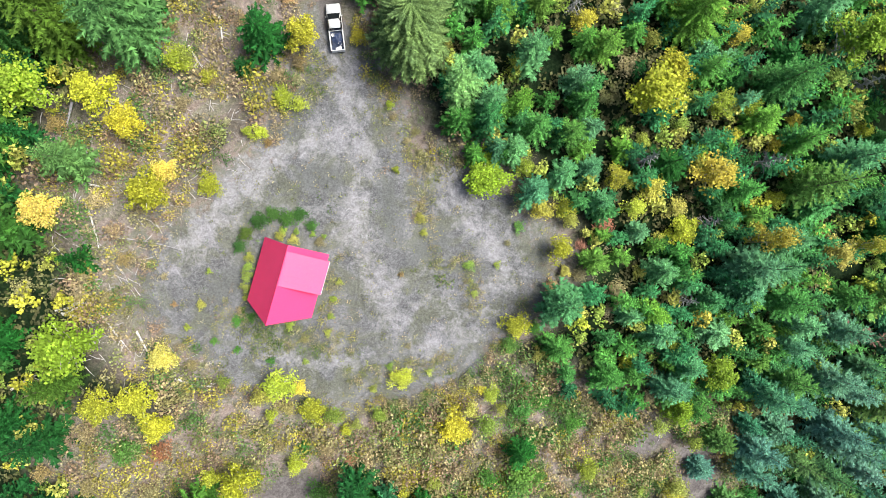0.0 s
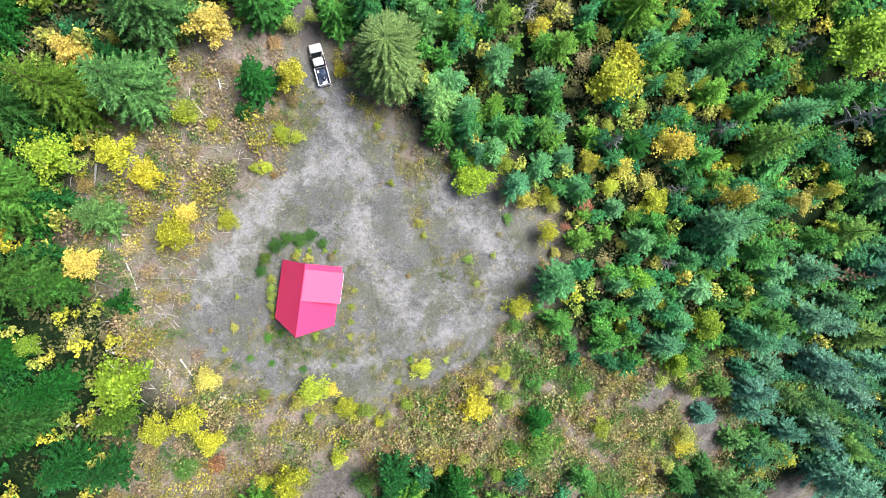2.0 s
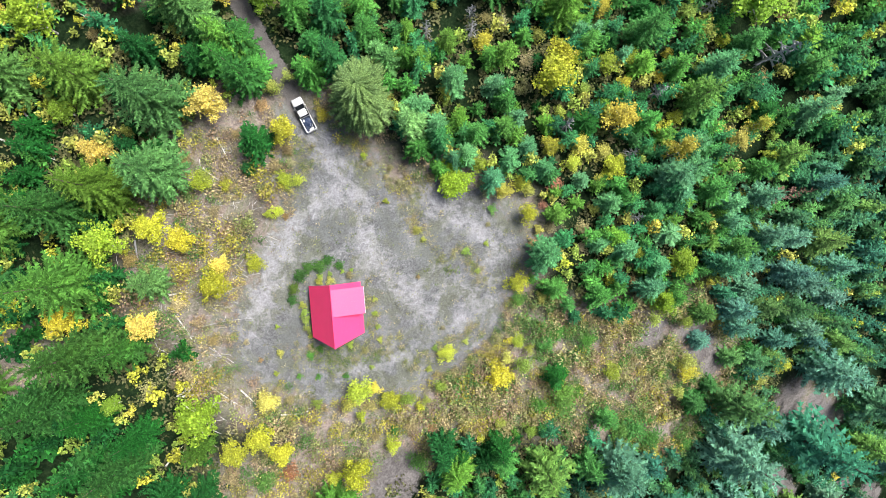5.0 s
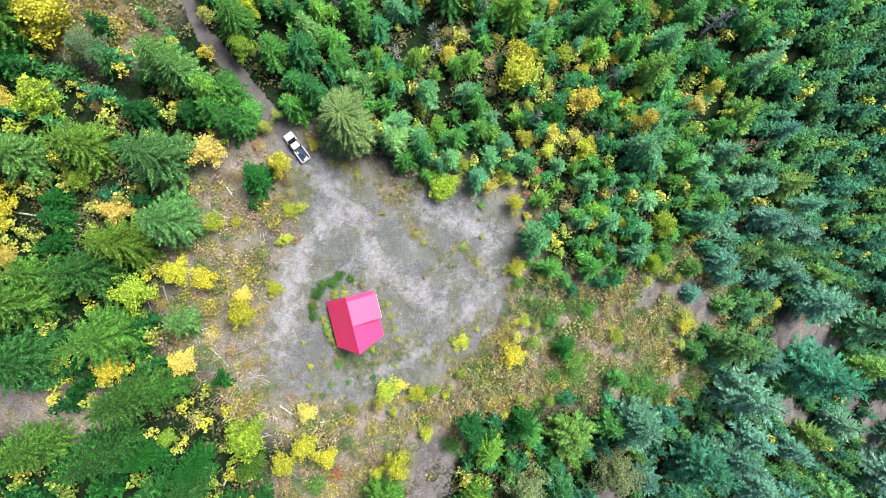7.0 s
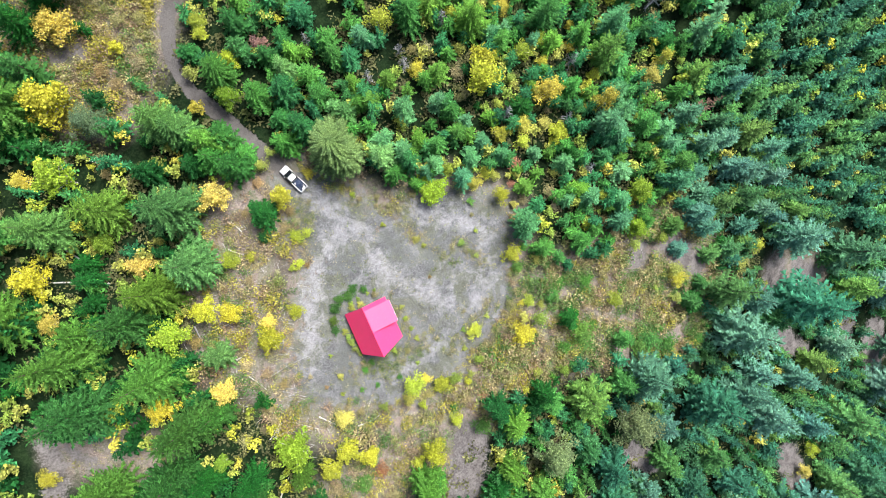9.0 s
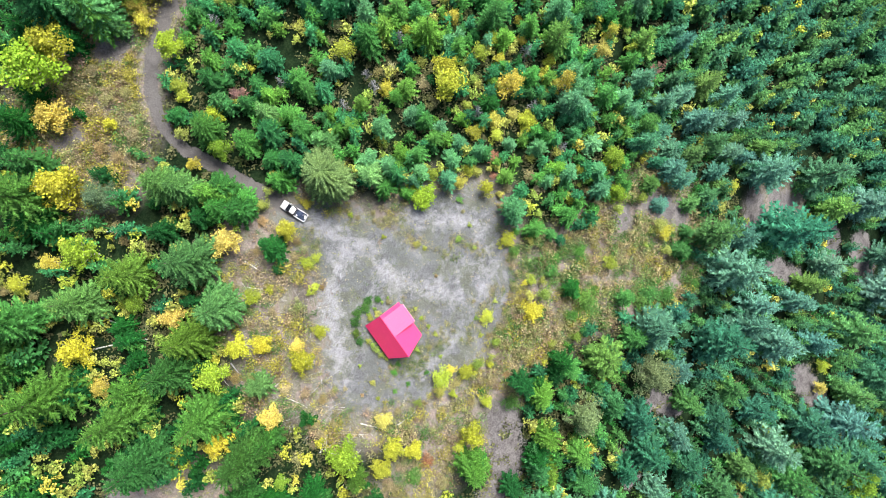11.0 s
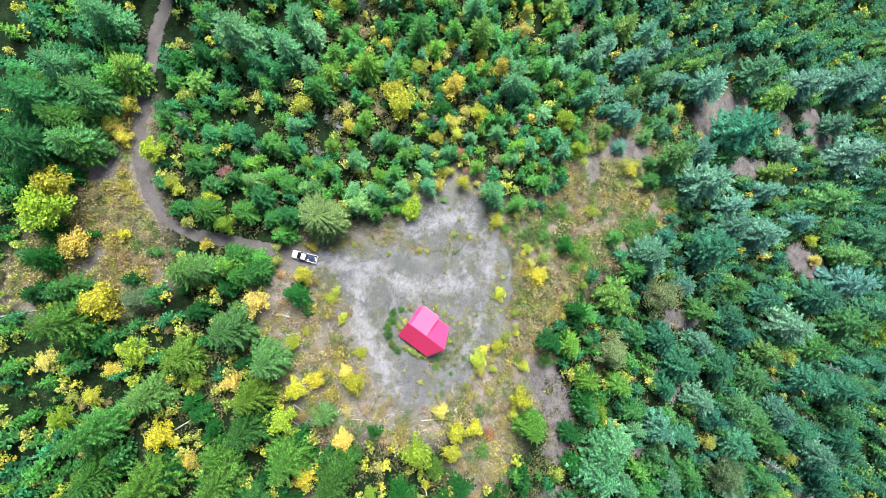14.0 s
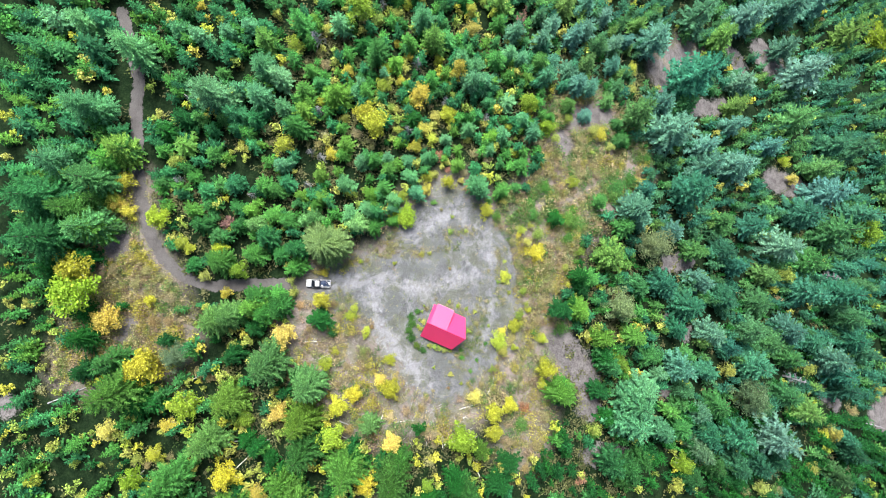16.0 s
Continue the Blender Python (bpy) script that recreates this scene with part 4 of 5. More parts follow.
grove("L", [(-43.4, -67.5, 7.5, 2.9), (25.5, -130.8, 13.0, 5.1), (96.5, -142.0, 13.0, 6.2), (34.8, -22.3, 6.0, 2.4), (40.2, -16.9, 7.0, 2.7), (62.7, 20.2, 13.0, 5.2), (53.4, 26.7, 10.3, 3.9), (7.2, 9.4, 4.0, 3.3), (-6.2, 48.4, 5.2, 2.0), (-1.4, 61.7, 7.3, 2.8), (-10.5, 43.6, 6.0, 2.3), (-39.6, 48.3, 9.0, 3.5), (-41.9, 36.9, 5.7, 2.2), (-43.7, 18.1, 8.9, 3.4), (-41.5, -11.3, 9.8, 3.8), (-53.2, -4.8, 4.4, 1.7), (-19.3, 73.1, 13.2, 5.1), (-55.9, 56.6, 7.1, 2.7)])
grove("l", [(-11.5, -3.9, 0.5, 0.7), (-22.3, -0.7, 1.2, 1.0), (-22.5, -1.9, 1.3, 1.0), (-22.7, -3.1, 1.4, 1.2), (-22.9, -4.5, 1.2, 1.1), (-22.9, -5.8, 1.0, 0.8), (-27.3, -2.4, 0.6, 0.6), (-28.4, -6.6, 0.9, 1.0), (-30.3, -9.5, 0.7, 0.7), (-12.3, -6.1, 0.5, 0.8), (-12.7, -8.3, 0.6, 0.8), (-13.1, -10.5, 0.5, 0.8), (-17.8, -9.5, 0.8, 0.9), (-16.0, -14.2, 0.6, 0.7), (-21.5, -18.5, 3.3, 1.7), (-25.9, -16.3, 2.6, 1.4), (-37.7, -43.6, 4.8, 2.5), (-5.2, -15.2, 0.7, 0.9), (-7.4, -18.2, 0.8, 0.9), (-6.5, -21.3, 3.0, 1.6), (-12.5, -21.1, 3.8, 2.0), (-9.6, -22.7, 2.5, 1.2), (-48.9, -66.6, 5.6, 2.9), (-20.5, -81.2, 6.0, 3.1)])
grove("l", [(-49.4, -92.9, 5.9, 3.0), (-44.9, -111.9, 4.8, 2.5), (-35.6, -120.3, 6.4, 3.3), (0.0, -16.1, 0.7, 0.8), (5.4, -21.1, 3.5, 1.8), (0.0, -22.4, 1.0, 0.9), (0.6, -31.3, 3.1, 1.7), (5.0, -35.0, 3.6, 1.9), (5.9, -44.6, 2.9, 1.6), (13.7, -52.6, 3.9, 2.0), (17.9, -94.4, 5.1, 2.6), (3.1, -97.5, 4.3, 2.2), (7.5, -99.7, 8.0, 4.1), (-17.9, -109.6, 6.4, 3.3), (-22.5, -140.4, 5.3, 2.7), (9.7, -21.4, 2.3, 1.3), (7.7, -23.0, 4.5, 2.3), (31.5, -35.6, 2.5, 1.4), (33.9, -40.7, 3.9, 2.0), (46.5, -132.0, 4.1, 2.1), (5.2, -1.8, 0.9, 1.2), (6.0, -5.5, 0.7, 0.8), (14.6, -13.6, 2.7, 1.5), (32.9, -25.0, 3.7, 2.0)])
grove("l", [(38.4, -27.9, 4.2, 2.2), (51.4, -45.3, 5.0, 2.7), (8.9, -1.8, 0.7, 0.8), (18.3, 4.0, 3.0, 1.6), (28.2, -2.8, 2.7, 1.5), (30.3, 1.7, 2.7, 1.4), (32.3, 5.6, 4.5, 2.2), (41.3, 3.5, 2.3, 1.3), (64.3, -1.9, 2.8, 1.5), (72.1, -1.5, 3.7, 2.0), (73.3, 1.5, 4.1, 2.2), (76.4, 5.7, 5.3, 2.8), (25.8, 9.3, 3.0, 1.6), (27.5, 14.2, 3.0, 1.6), (29.6, 16.4, 2.6, 1.4), (32.4, 16.4, 3.3, 1.7), (33.8, 20.1, 3.0, 1.6), (53.4, 22.5, 3.7, 2.8), (55.1, 18.5, 5.3, 2.8), (48.4, 34.0, 4.1, 2.1), (49.5, 45.6, 3.5, 1.8), (10.7, 22.8, 3.5, 1.9), (27.9, 26.6, 3.3, 1.8), (17.1, 47.5, 4.5, 2.3)])
grove("l", [(2.1, 25.3, 2.1, 1.2), (11.5, 60.7, 5.0, 2.6), (-0.7, 2.4, 0.7, 0.8), (-1.1, 4.3, 0.9, 1.2), (-13.9, 31.4, 3.5, 1.8), (-11.3, 32.5, 2.8, 1.5), (-12.8, 50.9, 3.9, 2.0), (-54.4, 69.4, 3.1, 1.6), (-28.0, 22.5, 3.8, 1.9), (-35.6, 32.0, 2.8, 1.4), (-52.6, 53.4, 2.7, 1.4), (-52.7, 57.5, 3.7, 1.9), (-16.9, 1.5, 1.0, 1.1), (-18.6, 1.9, 1.0, 1.0), (-18.2, 2.6, 0.8, 0.8), (-16.6, 2.5, 0.7, 0.7), (-14.6, 2.2, 0.7, 0.6), (-13.2, 1.9, 0.7, 0.5), (37.1, -35.5, 4.4, 2.7)])
grove("b", [(-22.4, -8.3, 0.7, 1.0), (-24.2, -8.7, 0.7, 1.1), (-20.3, -14.1, 0.6, 0.9), (-24.4, -12.5, 0.6, 0.8), (-27.1, -11.3, 0.8, 0.8), (-38.3, -25.2, 2.6, 2.8), (-16.3, -25.6, 1.6, 1.7), (-14.4, -32.1, 2.5, 2.7), (-9.8, -34.0, 1.8, 2.0), (8.1, -31.7, 2.3, 2.6), (10.7, -12.5, 1.8, 2.0), (12.7, -21.4, 2.3, 2.5), (15.5, -20.4, 2.1, 2.3), (19.7, -23.8, 2.1, 2.3), (12.3, -32.6, 3.0, 3.3), (15.4, -31.9, 1.6, 1.8), (21.4, -43.0, 3.2, 3.5), (27.6, -43.7, 1.5, 1.7), (26.4, -47.6, 3.3, 3.6), (33.3, -52.2, 2.3, 2.6), (14.2, -10.2, 1.3, 1.5), (11.7, 3.2, 1.0, 1.2), (-21.9, 21.8, 1.6, 1.6), (23.1, -43.6, 3.9, 4.1)])
grove("b", [(12.8, -30.7, 3.8, 4.0), (4.6, -40.1, 2.5, 2.7)])
grove("B", [(-14.7, 3.2, 0.8, 1.1), (-16.0, 4.6, 1.1, 1.5), (-17.6, 4.0, 1.2, 1.7), (-19.3, 4.7, 1.1, 1.5), (-20.9, 3.8, 1.3, 1.8), (-22.6, 2.2, 1.1, 1.5), (-23.5, 0.6, 0.9, 1.3), (-23.6, -7.4, 0.6, 0.8)])
grove("o", [(-23.8, -7.4, 0.7, 0.7), (-31.6, -6.6, 0.7, 0.6), (-36.9, -1.0, 1.5, 1.5), (-39.0, -5.7, 1.4, 1.4), (-42.0, -4.8, 1.3, 1.4), (-45.0, -5.1, 1.3, 1.4), (-3.6, -3.0, 0.6, 0.6), (-18.4, -20.1, 1.6, 1.6), (-25.1, -27.5, 1.4, 1.4), (-36.0, -30.8, 2.3, 2.2), (-42.3, -22.6, 2.5, 1.7), (-42.7, -29.6, 2.2, 2.2), (-48.2, -27.5, 1.9, 1.8), (-13.6, -25.9, 2.0, 1.9), (-19.5, -25.5, 1.4, 1.4), (-25.7, -57.8, 2.0, 2.0), (-51.1, -89.2, 2.1, 2.0), (-51.2, -100.9, 2.2, 2.1), (-29.8, -129.4, 3.2, 3.1), (-45.7, -127.2, 1.9, 1.9), (11.0, -39.4, 2.2, 2.1), (0.5, -101.0, 1.9, 1.9), (27.6, -31.0, 1.3, 1.3), (43.8, -49.8, 2.2, 2.2)])
grove("o", [(28.9, -83.4, 1.9, 1.9), (98.7, -120.5, 1.8, 1.8), (16.2, -4.6, 1.4, 1.4), (31.3, -17.4, 1.5, 1.5), (10.3, 1.1, 0.7, 0.7), (20.0, -2.9, 1.4, 1.5), (25.2, -5.2, 3.1, 2.1), (64.5, 8.5, 2.1, 2.1), (71.2, 17.2, 1.7, 1.7), (77.2, 15.8, 2.3, 2.3), (82.6, 16.6, 1.9, 1.9), (22.4, 19.6, 1.4, 1.3), (39.9, 33.2, 2.5, 2.4), (42.4, 35.0, 1.9, 1.8), (17.5, 24.4, 1.0, 1.0), (24.9, 23.6, 2.4, 2.3), (20.9, 32.0, 1.6, 1.6), (22.1, 43.8, 2.2, 2.1), (-1.1, 12.4, 1.0, 0.8), (-1.7, 15.0, 0.8, 0.9), (2.1, 18.6, 0.9, 1.0), (-11.3, 66.8, 2.1, 2.0), (-2.8, 13.8, 0.8, 0.7), (-4.5, 16.6, 0.7, 0.7)])
grove("o", [(-15.6, 22.6, 1.5, 1.5), (-16.4, 29.9, 1.7, 1.7), (-21.8, 27.2, 1.3, 1.3), (-27.2, 36.2, 1.5, 1.5), (-34.8, 46.4, 1.8, 1.7), (-33.8, 48.9, 1.8, 1.7), (-18.7, 57.3, 2.4, 2.3), (-23.6, 56.5, 2.1, 2.0), (-13.3, 63.0, 2.1, 2.0), (-24.0, 59.9, 2.1, 2.0), (-16.0, 64.8, 2.1, 2.0), (-40.7, 57.4, 2.0, 2.0), (-14.2, 69.6, 2.3, 2.3), (-19.5, 13.3, 0.8, 0.9), (-18.0, 21.0, 1.5, 1.5), (-25.7, 20.4, 1.5, 1.5), (-29.1, 17.5, 1.5, 1.5), (-29.9, 26.0, 1.3, 1.3), (-33.1, 29.7, 1.1, 1.1), (-52.2, 51.6, 1.5, 1.4), (-54.3, 55.7, 1.4, 1.4), (-13.8, 1.2, 0.9, 1.0), (-37.9, 2.4, 1.3, 1.3), (-41.5, 12.7, 1.7, 1.6)])
grove("o", [(-43.1, 14.7, 1.9, 1.9)])
grove("s", [(-32.6, -3.1, 0.7, 0.7), (-41.3, -2.7, 1.9, 1.8), (-48.5, -4.3, 1.9, 1.9), (-16.0, -11.2, 0.5, 0.9), (-29.9, -14.3, 1.2, 1.2), (-24.0, -23.6, 0.8, 0.8), (-2.8, -12.4, 0.6, 0.7), (13.0, -14.9, 0.8, 1.1), (17.0, -45.3, 1.1, 1.2), (24.1, -8.3, 1.7, 1.7), (26.8, -23.1, 2.0, 2.0), (31.2, -20.4, 2.0, 2.0), (35.0, 7.6, 1.2, 1.2), (12.0, 6.8, 2.2, 2.2), (23.3, 30.7, 1.4, 1.4), (0.0, 10.4, 0.7, 0.7), (-15.9, 20.7, 0.9, 1.2), (-40.6, 79.3, 1.4, 1.4), (-21.6, 18.9, 0.7, 0.7), (-24.4, 15.6, 0.7, 0.7), (-25.5, 18.5, 0.7, 0.7), (-21.5, 24.7, 1.1, 1.1), (-28.0, 19.7, 0.8, 0.8), (-29.4, 5.9, 0.7, 0.7)])
grove("s", [(-39.3, 6.1, 2.0, 2.0)])
grove("u", [(-34.4, -25.5, 1.5, 2.3), (-49.8, -41.9, 2.0, 1.9), (-10.4, -27.8, 1.0, 1.5), (-4.2, -24.6, 1.0, 1.0), (20.1, 0.9, 1.2, 1.2), (23.1, 3.7, 1.9, 2.0)])



# ---- the cabin ----
ROOF_RED = plain("crimson_roof_metal", (0.93, 0.03, 0.16), 0.58, 0.0, 0.05, 0.6)
ROOF_RED.node_tree.nodes["Principled BSDF"].inputs["Specular IOR Level"].default_value = 1.0
SIDING = plain("weathered_brown_siding", (0.17, 0.13, 0.1), 0.8, scale=2.5, bump=0.3)
WHITE = plain("white_paint", (0.78, 0.78, 0.77), 0.5, vary=0.08)
CONCRETE = plain("pale_concrete", (0.4, 0.39, 0.37), 0.9, scale=4, bump=0.4)
GLASS = plain("dark_window_glass", (0.012, 0.014, 0.018), 0.06, vary=0.1)
GLASS.node_tree.nodes["Principled BSDF"].inputs["Specular IOR Level"].default_value = 0.3


def prism(bm, pts, thick):
    """A slab with the polygon pts as its top face."""
    top = [bm.verts.new(p) for p in pts]
    n = (Vector(pts[1]) - Vector(pts[0])).cross(Vector(pts[2]) - Vector(pts[0])).normalized()
    if n.z < 0:
        n = -n
    low = [bm.verts.new(Vector(p) - n * thick) for p in pts]
    bm.faces.new(top)
    bm.faces.new(low[::-1])
    for i in range(len(pts)):
        j = (i + 1) % len(pts)
        bm.faces.new((top[i], low[i], low[j], top[j]))
    return bm


def box(bm, x1, y1, z1, x2, y2, z2, bevel=0.0):
    res = bmesh.ops.create_cube(bm, size=1, matrix=Matrix.Translation(((x1 + x2) / 2, (y1 + y2) / 2, (z1 + z2) / 2)) @ Matrix.Diagonal((abs(x2 - x1), abs(y2 - y1), abs(z2 - z1), 1)))
    if bevel:
        edges = list({e for v in res["verts"] for e in v.link_edges})
        bmesh.ops.bevel(bm, geom=edges, offset=bevel, segments=2, affect="EDGES", profile=0.6)
    return bm


def slab(name, corners, mat, parent, bevel=0.0, label=""):
    bm = bmesh.new()
    box(bm, *corners, bevel)
    bmesh.ops.recalc_face_normals(bm, faces=bm.faces)
    return part(name, bm, mat, parent, label)


def cabin():
    hx, hy = -17.39, -3.0
    zg = ground_z(hx, hy)
    root = new("cabin")
    root.matrix_basis = pose(hx, hy, zg, 0, 0, -15.5)
    EAVE, RIDGE, W = 1.84, 6.45, 4.11
    BACK, FRONT, PROW = 3.86, -4.23, -5.78
    slope = (RIDGE - EAVE) / W

    def reach(y):
        """How far the slope comes down at y: the gable is cut back to a prow."""
        return W if y >= FRONT else max(0.02, W * (y - PROW) / (FRONT - PROW))
    slab("foundation", (-3.5, -4.0, -1.2, 3.5, 3.5, 0.25), CONCRETE, root)
    for side in (-1, 1):
        slab("wall", (side * 3.38, -3.85, 0.25, side * 3.5, 3.4, EAVE + 0.35), SIDING, root)
    for y in (-3.85, 3.4):
        bm = bmesh.new()
        q = [(-3.36, 0.25), (3.36, 0.25), (3.36, EAVE + 0.45), (0, RIDGE - 0.3), (-3.36, EAVE + 0.45)]
        fa, fb = [bm.verts.new((x, y - 0.07, z)) for x, z in q], [bm.verts.new((x, y + 0.07, z)) for x, z in q]
        bm.faces.new(fa)
        bm.faces.new(fb[::-1])
        for i in range(5):
            bm.faces.new((fa[i], fb[i], fb[(i + 1) % 5], fa[(i + 1) % 5]))
        bmesh.ops.recalc_face_normals(bm, faces=bm.faces)
        gable = part("gable_wall", bm, SIDING, root)
        s = -1 if y < 0 else 1
        for x, z1, z2, w in ((-1.6, 0.9, 2.0, 0.6), (1.6, 0.9, 2.0, 0.6), (0, 3.3, 4.5, 0.5)):
            win = part("window", box(bmesh.new(), x - w - 0.07, y + s * 0.07, z1 - 0.07, x + w + 0.07, y + s * 0.11, z2 + 0.07), WHITE, gable, "white window frame")
        slab("door", (-0.45, y + s * 0.07, 0.25, 0.45, y + s * 0.12, 2.3), plain("brown_door", (0.2, 0.1, 0.05), 0.6), gable, 0.01)
    # standing-seam sheets of both slopes
    width = 0.74
    for side in (-1, 1):
        y = BACK
        while y > PROW + 0.05:
            yb = max(y - width, PROW + 0.02)
            ys = [y, yb]
            if yb < FRONT < y:
                ys = [y, FRONT, yb]
            low = [(side * reach(q), q, RIDGE - reach(q) * slope) for q in ys]
            pts = [(side * 0.02, y, RIDGE)] + low + [(side * 0.02, yb, RIDGE)]
            bm = prism(bmesh.new(), pts if side < 0 else pts[::-1], 0.05)
            r = reach(y)
            nx, nz = side * slope / math.hypot(1, slope), 1 / math.hypot(1, slope)
            rib = [(side * 0.06, y - 0.02, RIDGE - 0.06 * slope), (side * r, y - 0.02, RIDGE - r * slope), (side * r, y + 0.015, RIDGE - r * slope), (side * 0.06, y + 0.015, RIDGE - 0.06 * slope)]
            prism(bm, [(a + nx * 0.02, b, c + nz * 0.02) for a, b, c in rib], 0.03)
            bmesh.ops.recalc_face_normals(bm, faces=bm.faces)
            part("roof_panel", bm, ROOF_RED, root)
            y = yb
    bm = bmesh.new()
    for side in (-1, 1):
        prism(bm, [(0, BACK + 0.03, RIDGE + 0.05), (side * 0.17, BACK + 0.03, RIDGE + 0.05 - 0.17 * slope), (side * 0.17, PROW + 0.1, RIDGE + 0.05 - 0.17 * slope), (0, PROW - 0.03, RIDGE + 0.05)], 0.02)
    bmesh.ops.recalc_face_normals(bm, faces=bm.faces)
    part("ridge_cap", bm, ROOF_RED, root)
    # shed dormer on the sunny slope
    D1, D2, DX, DZ = 3.15, -1.0, 4.75, 3.95
    dormer = new("dormer")
    dormer.parent = root
    n = 6
    z_at = lambda x: RIDGE + 0.02 - (RIDGE + 0.02 - DZ) * x / DX
    for i in range(n):
        ya, yb = D1 + (D2 - D1) * i / n, D1 + (D2 - D1) * (i + 1) / n
        bm = prism(bmesh.new(), [(0.1, ya, z_at(0.1)), (0.1, yb, z_at(0.1)), (DX, yb, DZ), (DX, ya, DZ)], 0.09)
        prism(bm, [(0.1, ya - 0.015, z_at(0.1) + 0.03), (0.1, ya + 0.015, z_at(0.1) + 0.03), (DX, ya + 0.015, DZ + 0.03), (DX, ya - 0.015, DZ + 0.03)], 0.035)
        bmesh.ops.recalc_face_normals(bm, faces=bm.faces)
        part("roof_panel", bm, ROOF_RED, dormer)
    slab("fascia", (DX - 0.03, D1, DZ - 0.2, DX + 0.02, D2, DZ - 0.1), WHITE, dormer, 0.008, "white fascia board")
    wall_x = DX - 0.4
    for y in (D1 - 0.4, D2 + 0.4):
        bm = bmesh.new()
        q = [(0.35, z_at(0.35) - 0.12), (wall_x, z_at(wall_x) - 0.12), (wall_x, RIDGE - wall_x * slope - 0.2 if wall_x < W else EAVE - 0.2), (0.5, RIDGE - 0.5 * slope - 0.1)]
        fa, fb = [bm.verts.new((x, y - 0.06, z)) for x, z in q], [bm.verts.new((x, y + 0.06, z)) for x, z in q]
        bm.faces.new(fa)
        bm.faces.new(fb[::-1])
        for i in range(4):
            bm.faces.new((fa[i], fb[i], fb[(i + 1) % 4], fa[(i + 1) % 4]))
        bmesh.ops.recalc_face_normals(bm, faces=bm.faces)
        part("cheek_wall", bm, SIDING, dormer)
    slab("front_wall", (wall_x - 0.06, D1 - 0.25, EAVE - 0.4, wall_x + 0.06, D2 + 0.25, z_at(wall_x) - 0.12), SIDING, dormer)
    for yc in (D1 * 0.72 + D2 * 0.28, D1 * 0.28 + D2 * 0.72):
        win = slab("window", (wall_x + 0.06, yc - 0.6, DZ - 1.35, wall_x + 0.11, yc + 0.6, DZ - 0.35), WHITE, dormer, 0.01, "white window frame")
    return tagged(root, "small cabin with a steep crimson metal roof and dormer", "cabin")


cabin()


